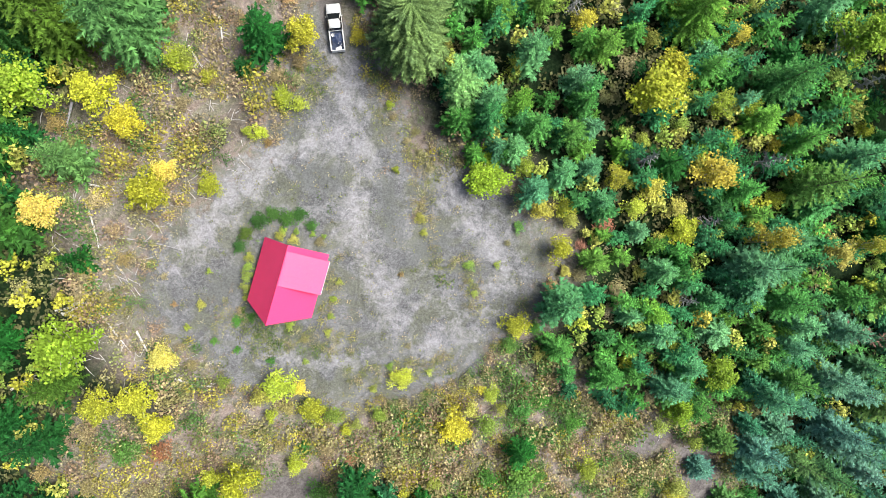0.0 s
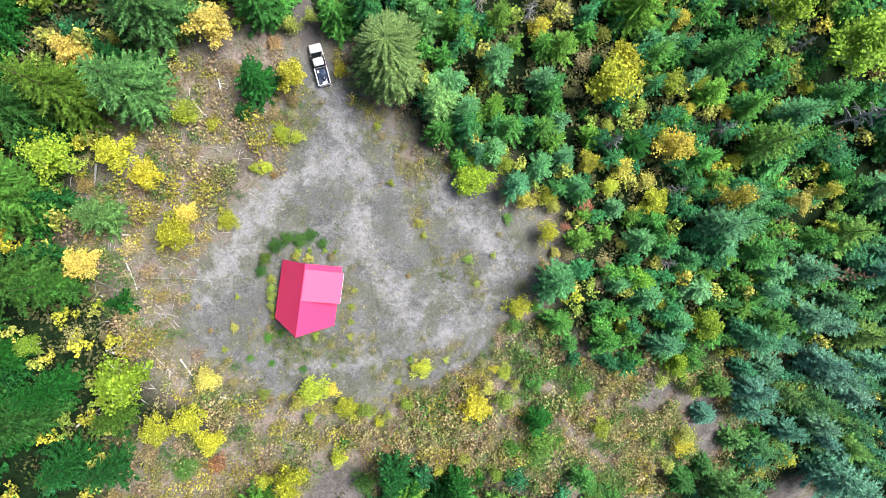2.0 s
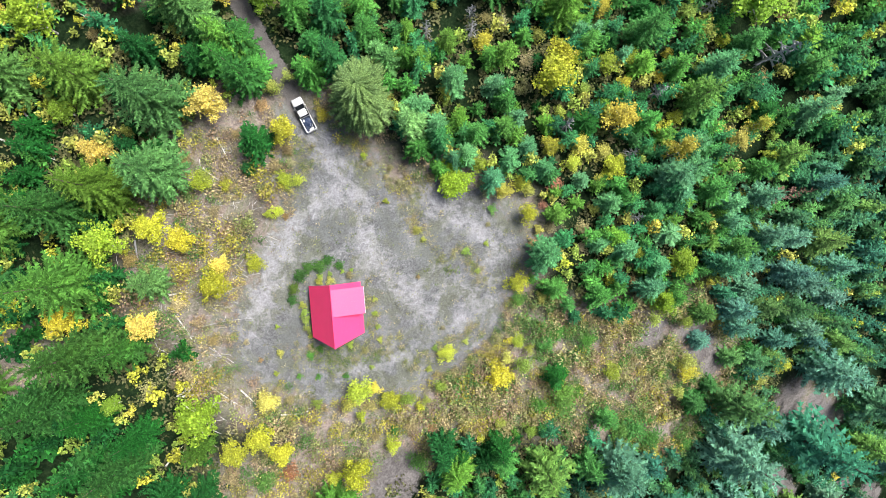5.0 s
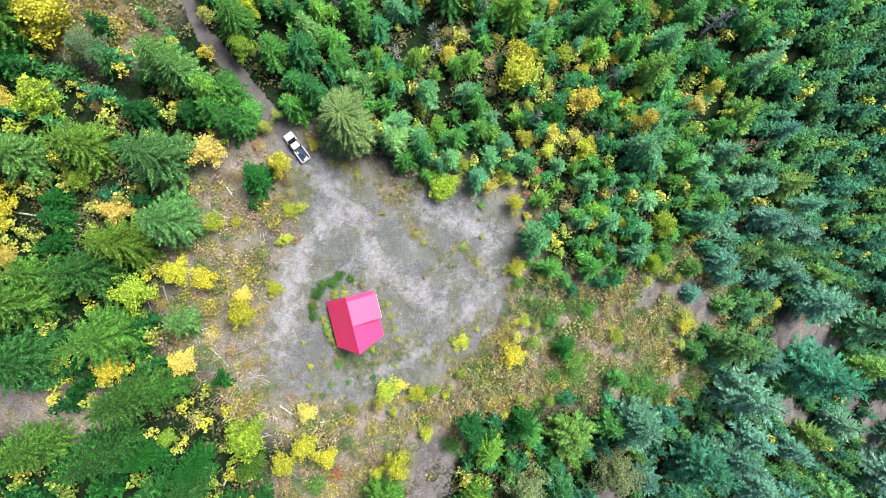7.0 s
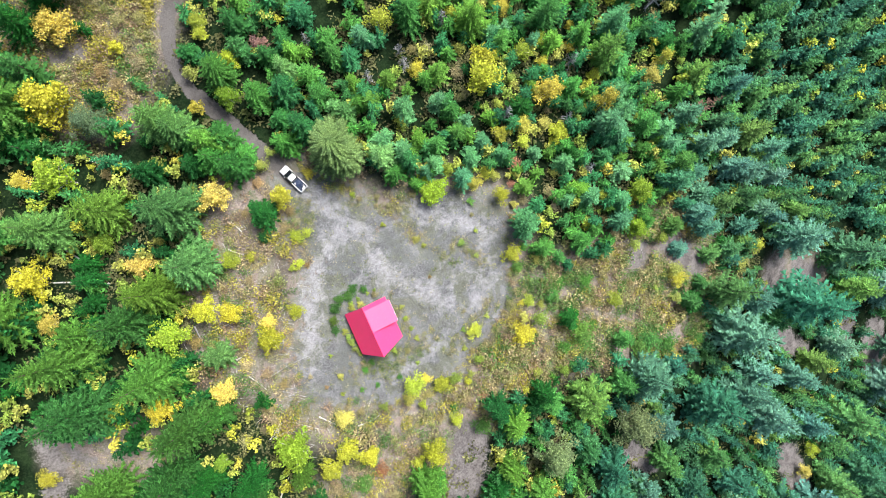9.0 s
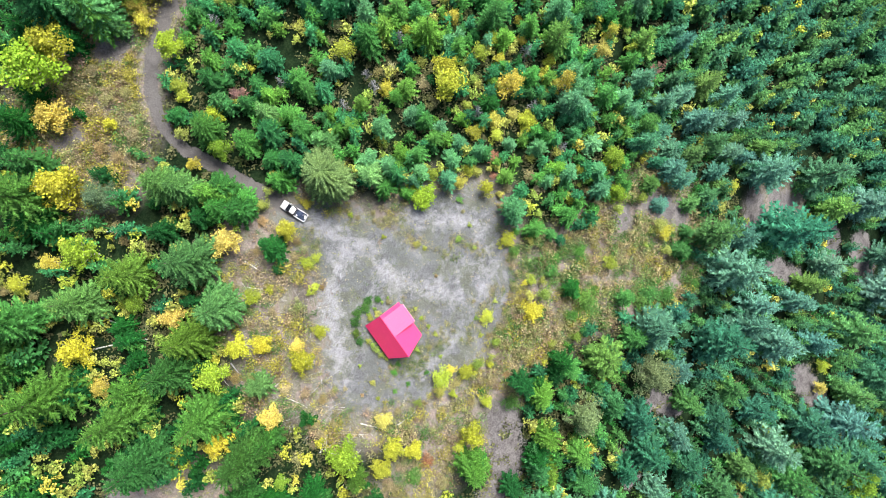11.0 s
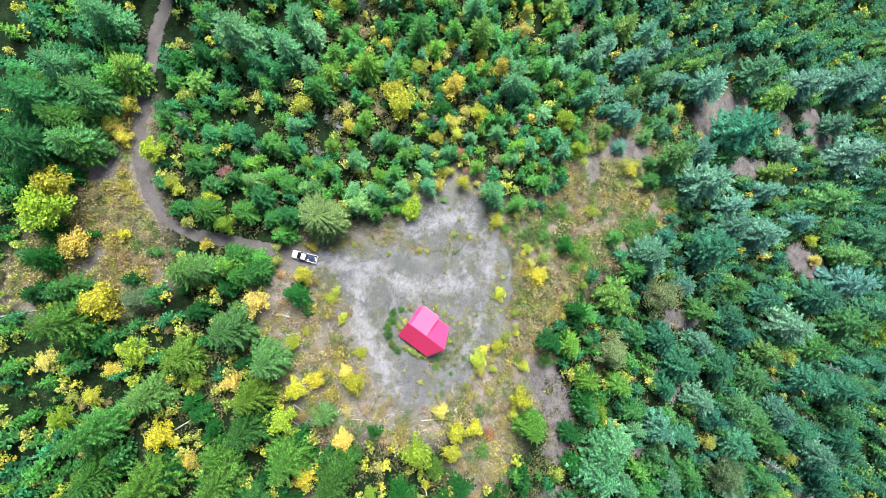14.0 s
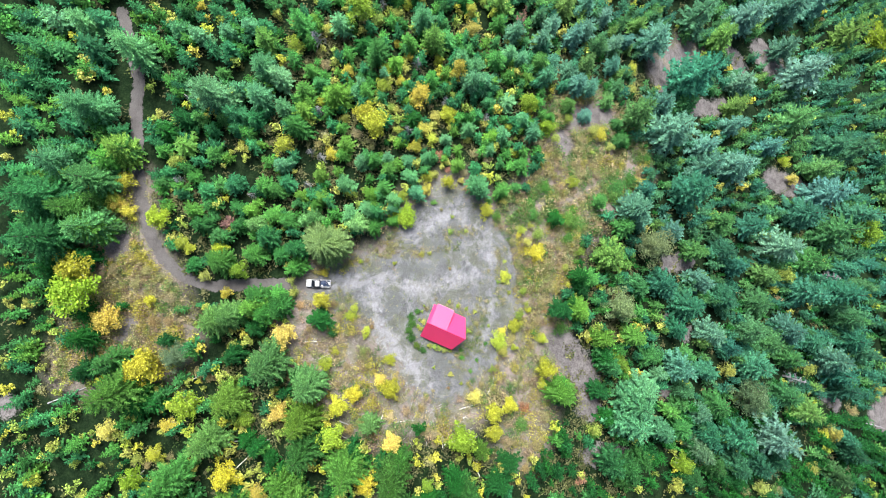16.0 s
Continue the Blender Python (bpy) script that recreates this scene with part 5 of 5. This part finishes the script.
# ---- the pickup ----
def pickup():
    paint = plain("white_car_paint", (0.8, 0.8, 0.8), 0.25, vary=0.04)
    liner = plain("dark_bed_liner", (0.028, 0.042, 0.08), 0.7)
    rubber = plain("black_rubber", (0.025, 0.025, 0.025), 0.85)
    alloy = plain("grey_alloy", (0.5, 0.5, 0.5), 0.35, 0.8)
    lamp = plain("clear_lamp_glass", (0.75, 0.75, 0.72), 0.1, vary=0.05)
    red = plain("red_lamp_glass", (0.5, 0.02, 0.02), 0.15, vary=0.05)
    fx, fy, bx, by = -11.51, 29.34, -10.92, 24.0
    yaw = math.degrees(math.atan2(-(fx - bx), fy - by))
    cx, cy = (fx + bx) / 2, (fy + by) / 2 + 0.2
    zf, zb = ground_z(fx, fy), ground_z(bx, by)
    L = 5.4
    root = new("pickup_truck")
    root.matrix_basis = pose(cx, cy, (zf + zb) / 2, math.degrees(math.atan2(zf - zb, L)), 0, yaw) @ Matrix.Diagonal((0.9, 0.96, 0.96, 1))

    def shell(rows, close=True):
        """Body skin from cross-sections: (y, half width, bottom, top, shoulder)."""
        bm = bmesh.new()
        rings = []
        for y, w, z0, z1, sh in rows:
            ring = [(-w * 0.94, z0), (-w, z0 + 0.16), (-w, z1 - 0.14), (-w * sh, z1), (0, z1 + 0.025), (w * sh, z1), (w, z1 - 0.14), (w, z0 + 0.16), (w * 0.94, z0)]
            rings.append([bm.verts.new((x, y, z)) for x, z in ring])
        for a, b in zip(rings, rings[1:]):
            for i in range(8):
                bm.faces.new((a[i], a[i + 1], b[i + 1], b[i]))
        bm.faces.new(rings[0])
        bm.faces.new(rings[-1][::-1])
        bmesh.ops.recalc_face_normals(bm, faces=bm.faces)
        for f in bm.faces:
            f.smooth = True
        return bm
    part("hood", shell([(2.8, 0.72, 0.5, 0.86, 0.8), (2.72, 0.88, 0.42, 0.98, 0.86), (2.4, 0.94, 0.4, 1.06, 0.88), (1.6, 0.95, 0.4, 1.1, 0.9)]), paint, root)
    part("cab_body", shell([(1.6, 0.95, 0.4, 1.1, 0.94), (1.25, 0.95, 0.4, 1.1, 0.94), (0.4, 0.95, 0.4, 1.12, 0.94), (-0.4, 0.95, 0.4, 1.12, 0.94)]), paint, root)
    roof = part("cab_roof", shell([(0.82, 0.68, 1.5, 1.7, 0.9), (0.64, 0.74, 1.45, 1.78, 0.88), (0.1, 0.76, 1.45, 1.8, 0.88), (-0.24, 0.74, 1.45, 1.76, 0.88)]), paint, root)
    bm = bmesh.new()
    q = [[(-0.86, 1.62, 1.14), (0.86, 1.62, 1.14), (0.68, 0.82, 1.7), (-0.68, 0.82, 1.7)]]
    prism(bm, q[0], 0.03)
    bmesh.ops.recalc_face_normals(bm, faces=bm.faces)
    part("windscreen", bm, GLASS, root, "dark tinted windscreen")
    bm = bmesh.new()
    prism(bm, [(0.84, -0.41, 1.12), (-0.84, -0.41, 1.12), (-0.68, -0.22, 1.72), (0.68, -0.22, 1.72)], 0.03)
    bmesh.ops.recalc_face_normals(bm, faces=bm.faces)
    part("rear_window", bm, GLASS, root, "dark rear window")
    for sx in (-1, 1):
        for ya, yb, ta in ((1.3, 0.55, 0.78), (0.49, -0.34, 0.45)):
            bm = bmesh.new()
            prism(bm, [(sx * 0.92, ya, 1.13), (sx * 0.92, yb, 1.13), (sx * 0.74, yb + (0.06 if yb < 0 else 0), 1.66), (sx * 0.74, ta, 1.66)], 0.02)
            bmesh.ops.recalc_face_normals(bm, faces=bm.faces)
            part("side_window", bm, GLASS, root, "dark side window")
        slab("mirror", (sx * 0.97, 1.2, 1.12, sx * 1.15, 1.3, 1.3), paint, root, 0.02)
        slab("bed_side", (sx * 0.82, -2.78, 0.45, sx * 0.95, -0.42, 1.16), paint, root, 0.03)
        slab("headlight", (sx * 0.62, 2.72, 0.72, sx * 0.86, 2.8, 0.9), lamp, root, 0.02)
        slab("tail_light", (sx * 0.82, -2.8, 0.72, sx * 0.94, -2.76, 1.02), red, root, 0.01)
        for y in (1.85, -1.75):
            bm = bmesh.new()
            bmesh.ops.create_cone(bm, cap_ends=True, segments=24, radius1=0.39, radius2=0.39, depth=0.26, matrix=pose(sx * 0.82, y, 0.39, 0, 90, 0))
            bmesh.ops.bevel(bm, geom=[e for e in bm.edges if e.calc_face_angle(0) > 1], offset=0.04, segments=2, affect="EDGES")
            tyre = part("wheel", bm, rubber, root, "black tyre")
            bm = bmesh.new()
            bmesh.ops.create_cone(bm, cap_ends=True, segments=18, radius1=0.23, radius2=0.2, depth=0.28, matrix=pose(sx * 0.825, y, 0.39, 0, 90, 0))
            part("rim", bm, alloy, tyre, "grey alloy rim")
    slab("bed_floor", (-0.82, -2.72, 0.5, 0.82, -0.42, 0.62), liner, root, 0, "dark bed liner")
    slab("tailgate", (-0.82, -2.8, 0.5, 0.82, -2.7, 1.14), paint, root, 0.02)
    slab("bumper", (-0.9, -2.92, 0.42, 0.9, -2.8, 0.6), alloy, root, 0.03, "grey steel bumper")
    slab("front_bumper", (-0.86, 2.74, 0.4, 0.86, 2.86, 0.62), alloy, root, 0.04)
    slab("grille", (-0.58, 2.74, 0.66, 0.58, 2.81, 0.88), rubber, root, 0.01, "black grille")
    tagged(root, "white pickup truck parked on the dirt track, loaded bed", "pickup truck")
    m = root.matrix_basis

    def tub(name, x, y, r, h, mat, label):
        bm = bmesh.new()
        bmesh.ops.create_cone(bm, cap_ends=True, segments=18, radius1=r * 0.85, radius2=r, depth=h, matrix=Matrix.Translation((0, 0, h / 2)))
        top = max(bm.faces, key=lambda f: f.calc_center_median().z)
        bmesh.ops.inset_region(bm, faces=[top], thickness=r * 0.12)
        bmesh.ops.translate(bm, verts=top.verts, vec=(0, 0, -h * 0.75))
        me = bpy.data.meshes.new(name)
        bm.to_mesh(me)
        bm.free()
        me.materials.append(mat)
        ob = new(name, me)
        ob.matrix_basis = m @ Matrix.Translation((x, y, 0.62))
        return tagged(ob, label, "bucket", "buckets in the pickup bed")
    tub("bucket", -0.45, -0.9, 0.22, 0.42, WHITE, "white plastic bucket in the pickup bed")
    tub("bucket", 0.38, -1.95, 0.24, 0.4, WHITE, "white plastic bucket in the pickup bed")
    bm = box(bmesh.new(), -0.4, -0.17, 0, 0.4, 0.17, 0.3, 0.04)
    me = bpy.data.meshes.new("cooler")
    bm.to_mesh(me)
    bm.free()
    me.materials.append(WHITE)
    ob = new("cooler", me)
    ob.matrix_basis = m @ pose(0.1, -2.5, 0.62, 0, 0, 18)
    tagged(ob, "white cooler box in the pickup bed", "cooler")
    bm = bmesh.new()
    bmesh.ops.create_icosphere(bm, subdivisions=3, radius=1)
    for v in bm.verts:
        k = 1 + 0.35 * noise.noise(v.co * 2.3)
        v.co = Vector((v.co.x * 0.66 * k, v.co.y * 0.72 * k, max(-0.02, v.co.z * 0.34 * k)))
    me = bpy.data.meshes.new("tarp_bundle")
    bm.to_mesh(me)
    bm.free()
    me.materials.append(plain("navy_tarp", (0.03, 0.05, 0.11), 0.5))
    ob = new("tarp_bundle", me)
    ob.matrix_basis = m @ pose(0.12, -1.4, 0.64, 0, 0, 30)
    tagged(ob, "crumpled navy tarp in the pickup bed", "tarp")


pickup()


# ---- fallen birch trunks and dead branches ----
def fallen_log(x1, y1, x2, y2, thick=0.15, mat=BIRCH, limbs=3):
    rng = random.Random(round(x1 * 91 + y1 * 17))
    a, b = Vector((x1, y1, ground_z(x1, y1) + 0.12)), Vector((x2, y2, ground_z(x2, y2) + 0.22))
    d, s = b - a, Soup()
    side = Vector((-d.y, d.x, 0)).normalized()
    bend = rng.uniform(-0.06, 0.06) * d.length
    pts = [a + d * t + side * bend * math.sin(math.pi * t) for t in (0, 0.2, 0.4, 0.6, 0.8, 1)]
    s.tube(pts, [thick, thick * 0.92, thick * 0.8, thick * 0.65, thick * 0.5, thick * 0.28], 7)
    root = new("fallen_log")
    part("log_trunk", s.mesh("log_trunk", mat), None, root)
    for k in range(limbs):
        t = rng.uniform(0.45, 0.92)
        p = a + d * t
        w = rng.choice((-1, 1)) * rng.uniform(0.5, 1.1)
        q = p + d.normalized() * rng.uniform(0.4, 0.9) + side * w + Vector((0, 0, rng.uniform(0, 0.3)))
        s = Soup()
        s.tube([p, (p + q) / 2 + Vector((0, 0, 0.06)), q], [thick * 0.4, thick * 0.3, thick * 0.12], 4)
        part("branch", s.mesh("branch", mat), None, root)
    birch = mat == BIRCH
    return tagged(root, "fallen white birch trunk lying in the undergrowth" if birch else "grey dead trunk lying on the ground", "log", "fallen trunks")


for ends in [(-41.0, 8.1, -36.9, 7.8), (-39.9, 14.7, -36.5, 13.8), (-39.3, 18.2, -36.3, 17.0), (-51.4, -17.0, -47.7, -14.9), (-32.2, -16.1, -27.5, -17.3), (-40.8, 5.0, -39.9, 0.2), (-45.5, -7.2, -42.1, -6.0), (-45.0, -6.1, -41.9, -6.3), (-44.7, -7.7, -42.5, -6.6), (-40.6, -7.3, -37.2, -12.5), (-28.3, 24.2, -26.8, 21.7), (-24.7, 27.7, -24.4, 24.4), (-50.8, 35.4, -48.6, 33.4), (-54.5, 38.4, -46.7, 31.6), (-37.7, 53.3, -34.0, 47.9), (-29.0, 54.7, -28.1, 49.2), (-44.8, -7.5, -41.4, -8.4), (-15.7, 84.6, -14.1, 78.7), (-34.9, 73.6, -30.2, 64.9), (-36.4, -9.9, -34.6, -14.2)]:
    fallen_log(*ends)
for ends in [(-48.7, 41.5, -47.0, 32.1), (-35.6, 74.3, -33.0, 70.9), (-43.6, 77.7, -35.9, 65.8), (-41.6, 17.4, -42.5, 14.1), (9.3, -49.7, 10.3, -58.5), (-33.1, -136.4, -34.5, -145.2)]:
    fallen_log(*ends, thick=0.16, mat=GREY_WOOD)
fallen_log(-38.3, 1.7, -29.9, 0.0, 0.07, GREY_WOOD, 1)


# ---- the rest of the woods: trees past those counted above, and the undergrowth ----
def joined(name, items, mat, label, category):
    """Many plants in one mesh: (mesh, matrix, colour)."""
    vs, fs, cols, start = [], [], [], 0
    cache = {}
    for me, m, col in items:
        if me.name not in cache:
            co = np.empty(len(me.vertices) * 3, np.float32)
            me.vertices.foreach_get("co", co)
            cache[me.name] = (co.reshape(-1, 3), [tuple(p.vertices) for p in me.polygons])
        co, polys = cache[me.name]
        a = np.array(m)
        vs.append(co @ a[:3, :3].T + a[:3, 3])
        fs += [tuple(i + start for i in p) for p in polys]
        cols.append(np.tile(np.array([*col, 1], np.float32), (len(co), 1)))
        start += len(co)
    me = bpy.data.meshes.new(name)
    me.from_pydata(np.concatenate(vs).tolist(), [], fs)
    at = me.color_attributes.new("tint", "FLOAT_COLOR", "POINT")
    at.data.foreach_set("color", np.concatenate(cols).ravel())
    me.materials.append(mat)
    return tagged(new(name, me), label, category, kind="stuff")


REACH = [(-1, 0, 86), (0.828, 0.56, 92.6), (0.949, 0.316, 113), (1, 0, 142), (0, -1, 162), (-0.987, -0.161, 79.7), (-0.921, 0.389, 90.5), (-0.203, 0.979, 92.3)]


def fill_woods():
    rng = random.Random(5)
    spots = list(PLANTED)
    items = []
    cell = {}
    for s in spots:
        cell.setdefault((int(s[0] // 6), int(s[1] // 6)), []).append(s)

    def room(x, y, need, share=0.42):
        i, j = int(x // 6), int(y // 6)
        return all(math.hypot(x - a, y - b) > need + share * r for u in (i - 1, i, i + 1) for v in (j - 1, j, j + 1) for a, b, r in cell.get((u, v), ()))
    mesh_s = [conifer_crown(random.Random(350 + i), 8, 6, 0.05, 0.32, 0.05, sprays=3).mesh("wood_crown", WOODS) for i in range(4)]
    mesh_c = [conifer_crown(random.Random(300 + i), 10, 7, 0.1, 0.3, sprays=3).mesh("wood_crown", WOODS) for i in range(5)]
    mesh_g = [conifer_crown(random.Random(400 + i), 10, 7, 0.0, 0.36, 0.06, sprays=3).mesh("wood_crown", WOODS) for i in range(4)]
    mesh_f = [conifer_crown(random.Random(600 + i), 11, 7, 0.08, 0.3, sprays=2, plume=1.35, taper=0.7).mesh("wood_crown", WOODS) for i in range(5)]
    leafy = [leafy_crown(random.Random(500 + i), 10, 150, 0.12, 0.12, spread=0.7, full=1.2)[0].mesh("wood_crown", WOODS) for i in range(4)]
    bushy = leafy
    for n in range(130000):
        x, y = rng.uniform(-88, 142), rng.uniform(-162, 104)
        far = not known(x, y)
        if far and len(items) >= 1550 or far != (n < 30000) or not in_reach(x, y) or yard_away(x, y) < (3.5 if x > 2 and y > -8 else 8 if y > -12 else 13) or track_away(x, y) < 2.6 or patch_away(x, y) < 1.5 or open_ground(x, y):
            continue
        r = rng.uniform(1.7, 2.6) if far else rng.uniform(1.5, 2.2) if x > 14 and y > -22 and rng.random() < 0.7 else rng.uniform(0.9, 2.2)
        if not room(x, y, (0.3 if far else 0.32) * r, 0.32):
            continue
        u = rng.random()
        west = x < -22 and y > -30
        cool = min(1, max(0, (0.5 * x - 0.866 * y - 32) / 22))
        if u < (0.45 if west else 0.72 + 0.22 * cool):
            kind, me = ("c", rng.choice(mesh_c)) if rng.random() < 0.6 else ("g", rng.choice(mesh_g))
            if far:
                me = rng.choice(mesh_f)
            h = r * (rng.uniform(3.8, 5.0) if x > 6 else rng.uniform(3.6, 5.0))
            if not far and r < 1.5:
                kind, me = rng.choice("ddcg"), rng.choice(mesh_s)
        elif u < (0.72 if west else 0.84 + 0.13 * cool):
            kind, me, h = rng.choice("yl"), rng.choice(leafy), r * 2.6
        else:
            kind, me, h = "l", rng.choice(bushy), r * 2.0
        if kind in "cg" and x < -30 and y < 45:
            kind = "d" if rng.random() < 0.75 else kind
        c, w = rng.choice(LOOK[kind][3]), rng.uniform(0.75, 1.2)
        cool = cool if kind in "cg" else 0
        c, w = (c[0] * (1 + 0.2 * cool), c[1], c[2] * (1 + 0.6 * cool)), w * (1 - 0.08 * cool)
        m = pose(x, y, ground_z(x, y) - 0.1, 0, 0, rng.uniform(0, 360)) @ Matrix.Diagonal((r, r, h, 1))
        items.append((me, m, [q * w for q in c]))
        cell.setdefault((int(x // 6), int(y // 6)), []).append((x, y, r))
        if len(items) >= (1550 if far else 4000):
            if not far:
                break
    joined("far_woods", items, WOODS, "mixed green and yellow trees filling the forest", "forest")


def known(x, y):
    """The part of the forest whose trees are planted one by one."""
    return -57 < x < 38 + (103 - y) * 0.302 and -142 < y < 98


def open_ground(x, y):
    """Brushy slope south-east of the yard and by the track, with no tall trees."""
    return brush_away(x, y) < 3


def in_reach(x, y):
    """The stretch of hillside that the flight looks down on."""
    return all(a * x + b * y < c for a, b, c in REACH)


PALETTE = [(0.1, 0.17, 0.045), (0.17, 0.21, 0.07), (0.25, 0.26, 0.12), (0.34, 0.32, 0.2), (0.22, 0.25, 0.09), (0.36, 0.31, 0.19), (0.36, 0.35, 0.1), (0.28, 0.21, 0.16)]


def tuft(rng, n, size):
    s = Soup()
    for k in range(n):
        az, t = rng.uniform(0, 6.283), rng.uniform(0.15, 1)
        c = Vector((math.cos(az) * t, math.sin(az) * t, rng.uniform(0.15, 1.0) * (1.1 - 0.6 * t)))
        a = Vector((rng.gauss(0, 1), rng.gauss(0, 1), rng.gauss(0, 0.4))).normalized() * size
        b = a.cross(Vector((rng.gauss(0, 0.5), rng.gauss(0, 0.5), 1))).normalized() * size * 0.6
        s.tri(c - a, c + b, c + a * 0.9, c - b)
    return s.mesh("tuft", UNDER)


def undergrowth():
    rng = random.Random(21)
    small = [tuft(rng, 8, rng.uniform(0.16, 0.26)) for _ in range(8)]
    large = [tuft(rng, 24, rng.uniform(0.11, 0.17)) for _ in range(8)]
    ferny = [tuft(rng, 13, rng.uniform(0.2, 0.28)) for _ in range(6)]
    items = []
    for n in range(80000):
        if n % 5 < 3:
            x, y = rng.uniform(-54, 58), rng.uniform(-52, 44)
        else:
            x, y = (rng.uniform(-80, 90), rng.uniform(-125, 92)) if n % 5 == 3 or n % 10 == 4 else (rng.uniform(-40, 8), rng.uniform(50, 80))
        ya, br = yard_away(x, y), brush_away(x, y) - 3
        if track_away(x, y) < 0.2 or abs((x + 17.4) * 0.964 - (y + 3) * 0.267) < 4.2 and abs((x + 17.4) * 0.267 + (y + 3) * 0.964) < 4.6:
            continue
        clump = 0.5 + 0.9 * noise.noise((x * 0.16, y * 0.16, 40)) + 0.7 * noise.noise((x * 0.45, y * 0.45, 4))
        keep = 0.17 if ya < -2.5 else 0.2 if ya < 0 else 0.22 if ya < 2.5 else 0.24
        herb = ya < 3 and min(capsule(x, y, *c) for c in HERBS) < noise.noise((x * 0.8, y * 0.8, 5)) * 1.6
        if herb:
            keep = 0.75
        if ya > 20 and br > 3:
            keep = 0.3
        if (y > 50 or x < -58) and br < 1:  # leaf-strewn herbs along the track's bend
            keep = 0.9
        if patch_away(x, y) < 0:
            keep = 0.1
        if rng.random() > keep * (1 if herb else min(1, max(0.08, clump))):
            continue
        hue = noise.noise((x * 0.13, y * 0.13, 70)) * 4.2 + 3.6 + rng.gauss(0, 1.4)
        if (y > 50 or x < -58) and br < 1:
            hue = rng.choice((3, 5, 6, 6, 4, 3))
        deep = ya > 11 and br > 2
        # deep in the woods: greens only, dimmed so the tint carries the trees' shade
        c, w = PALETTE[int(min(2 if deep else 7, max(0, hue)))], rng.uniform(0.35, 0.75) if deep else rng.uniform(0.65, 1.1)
        big = herb or deep or (y > 50 or x < -58) and br < 1 or ya > 1 and rng.random() < 0.34
        r = rng.uniform(0.8, 1.5) if deep else rng.uniform(0.4, 0.85) if herb else rng.uniform(0.5, 1.0) if (y > 50 or x < -58) and br < 1 else rng.uniform(0.5, 1.15) if big else rng.uniform(0.25, 0.6)
        m = pose(x, y, ground_z(x, y) - 0.05, 0, 0, rng.uniform(0, 360)) @ Matrix.Diagonal((r, r, r * rng.uniform(0.5, 1.0), 1))
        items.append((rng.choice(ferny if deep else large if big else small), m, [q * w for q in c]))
    bushy = [tuft(rng, 60, rng.uniform(0.1, 0.135)) for _ in range(6)]
    hues = [(0.09, 0.21, 0.055), (0.15, 0.25, 0.085), (0.24, 0.28, 0.1), (0.33, 0.31, 0.15), (0.4, 0.33, 0.19), (0.33, 0.24, 0.17), (0.42, 0.39, 0.08)]
    for n in range(12000):
        x, y = (rng.uniform(-6, 50), rng.uniform(-56, -12)) if n < 6500 else (rng.uniform(-46, 4), rng.uniform(-36, 30)) if n < 9700 else (rng.uniform(-38, 6), rng.uniform(54, 80))
        ya, br = yard_away(x, y), brush_away(x, y) - 3
        if ya < 1.2 or min(br, ya - 9) > 1.5 or patch_away(x, y) < 0.5 or track_away(x, y) < 1 or rng.random() > (0.85 if -46 < x < -2 and y < -14 or y > 50 else 0.55) + 0.9 * noise.noise((x * 0.2, y * 0.2, 15)):
            continue
        c, w = hues[int(min(6, max(0, (3.2 if n < 6500 else 4.0 if n < 9700 else 4.6) + 4 * noise.noise((x * 0.15, y * 0.15, 88)) + rng.gauss(0, 1.8))))], rng.uniform(0.7, 1.2)
        r = rng.uniform(0.45, 1.1) + (rng.random() ** 2 * 1.0 if ya > 4 else 0)
        items.append((rng.choice(bushy), pose(x, y, ground_z(x, y) - 0.05, 0, 0, rng.uniform(0, 360)) @ Matrix.Diagonal((r, r, r * rng.uniform(1.3, 2.0), 1)), [q * w for q in c]))
    joined("undergrowth", items, UNDER, "low tan, yellow and green autumn undergrowth", "undergrowth")


def deadwood():
    """Thin bleached sticks scattered over the cut ground west of the yard."""
    rng = random.Random(33)
    s = Soup()
    for n in range(760):
        x, y = (rng.uniform(-46, -22), rng.uniform(-17, 28)) if n < 620 else (rng.uniform(0, 45), rng.uniform(-42, -18))
        if yard_away(x, y) < 1.5:
            continue
        az, L, z = rng.uniform(0, 6.28), rng.uniform(0.4, 1.9), ground_z(x, y)
        dx, dy = math.cos(az) * L / 2, math.sin(az) * L / 2
        t = rng.uniform(0.022, 0.055)
        s.tube([(x - dx, y - dy, ground_z(x - dx, y - dy) + 0.06), (x + rng.gauss(0, 0.06), y + rng.gauss(0, 0.06), z + 0.16), (x + dx, y + dy, ground_z(x + dx, y + dy) + rng.uniform(0.08, 0.3))], [t, t * 0.8, t * 0.4], 4)
    tagged(new("dead_sticks", s.mesh("dead_sticks", BLEACHED)), "thin bleached grey sticks strewn over the ground", "deadwood", kind="stuff")


BLEACHED = plain("bleached_wood", (0.5, 0.48, 0.47), 0.85, scale=4)
fill_woods()
undergrowth()
deadwood()
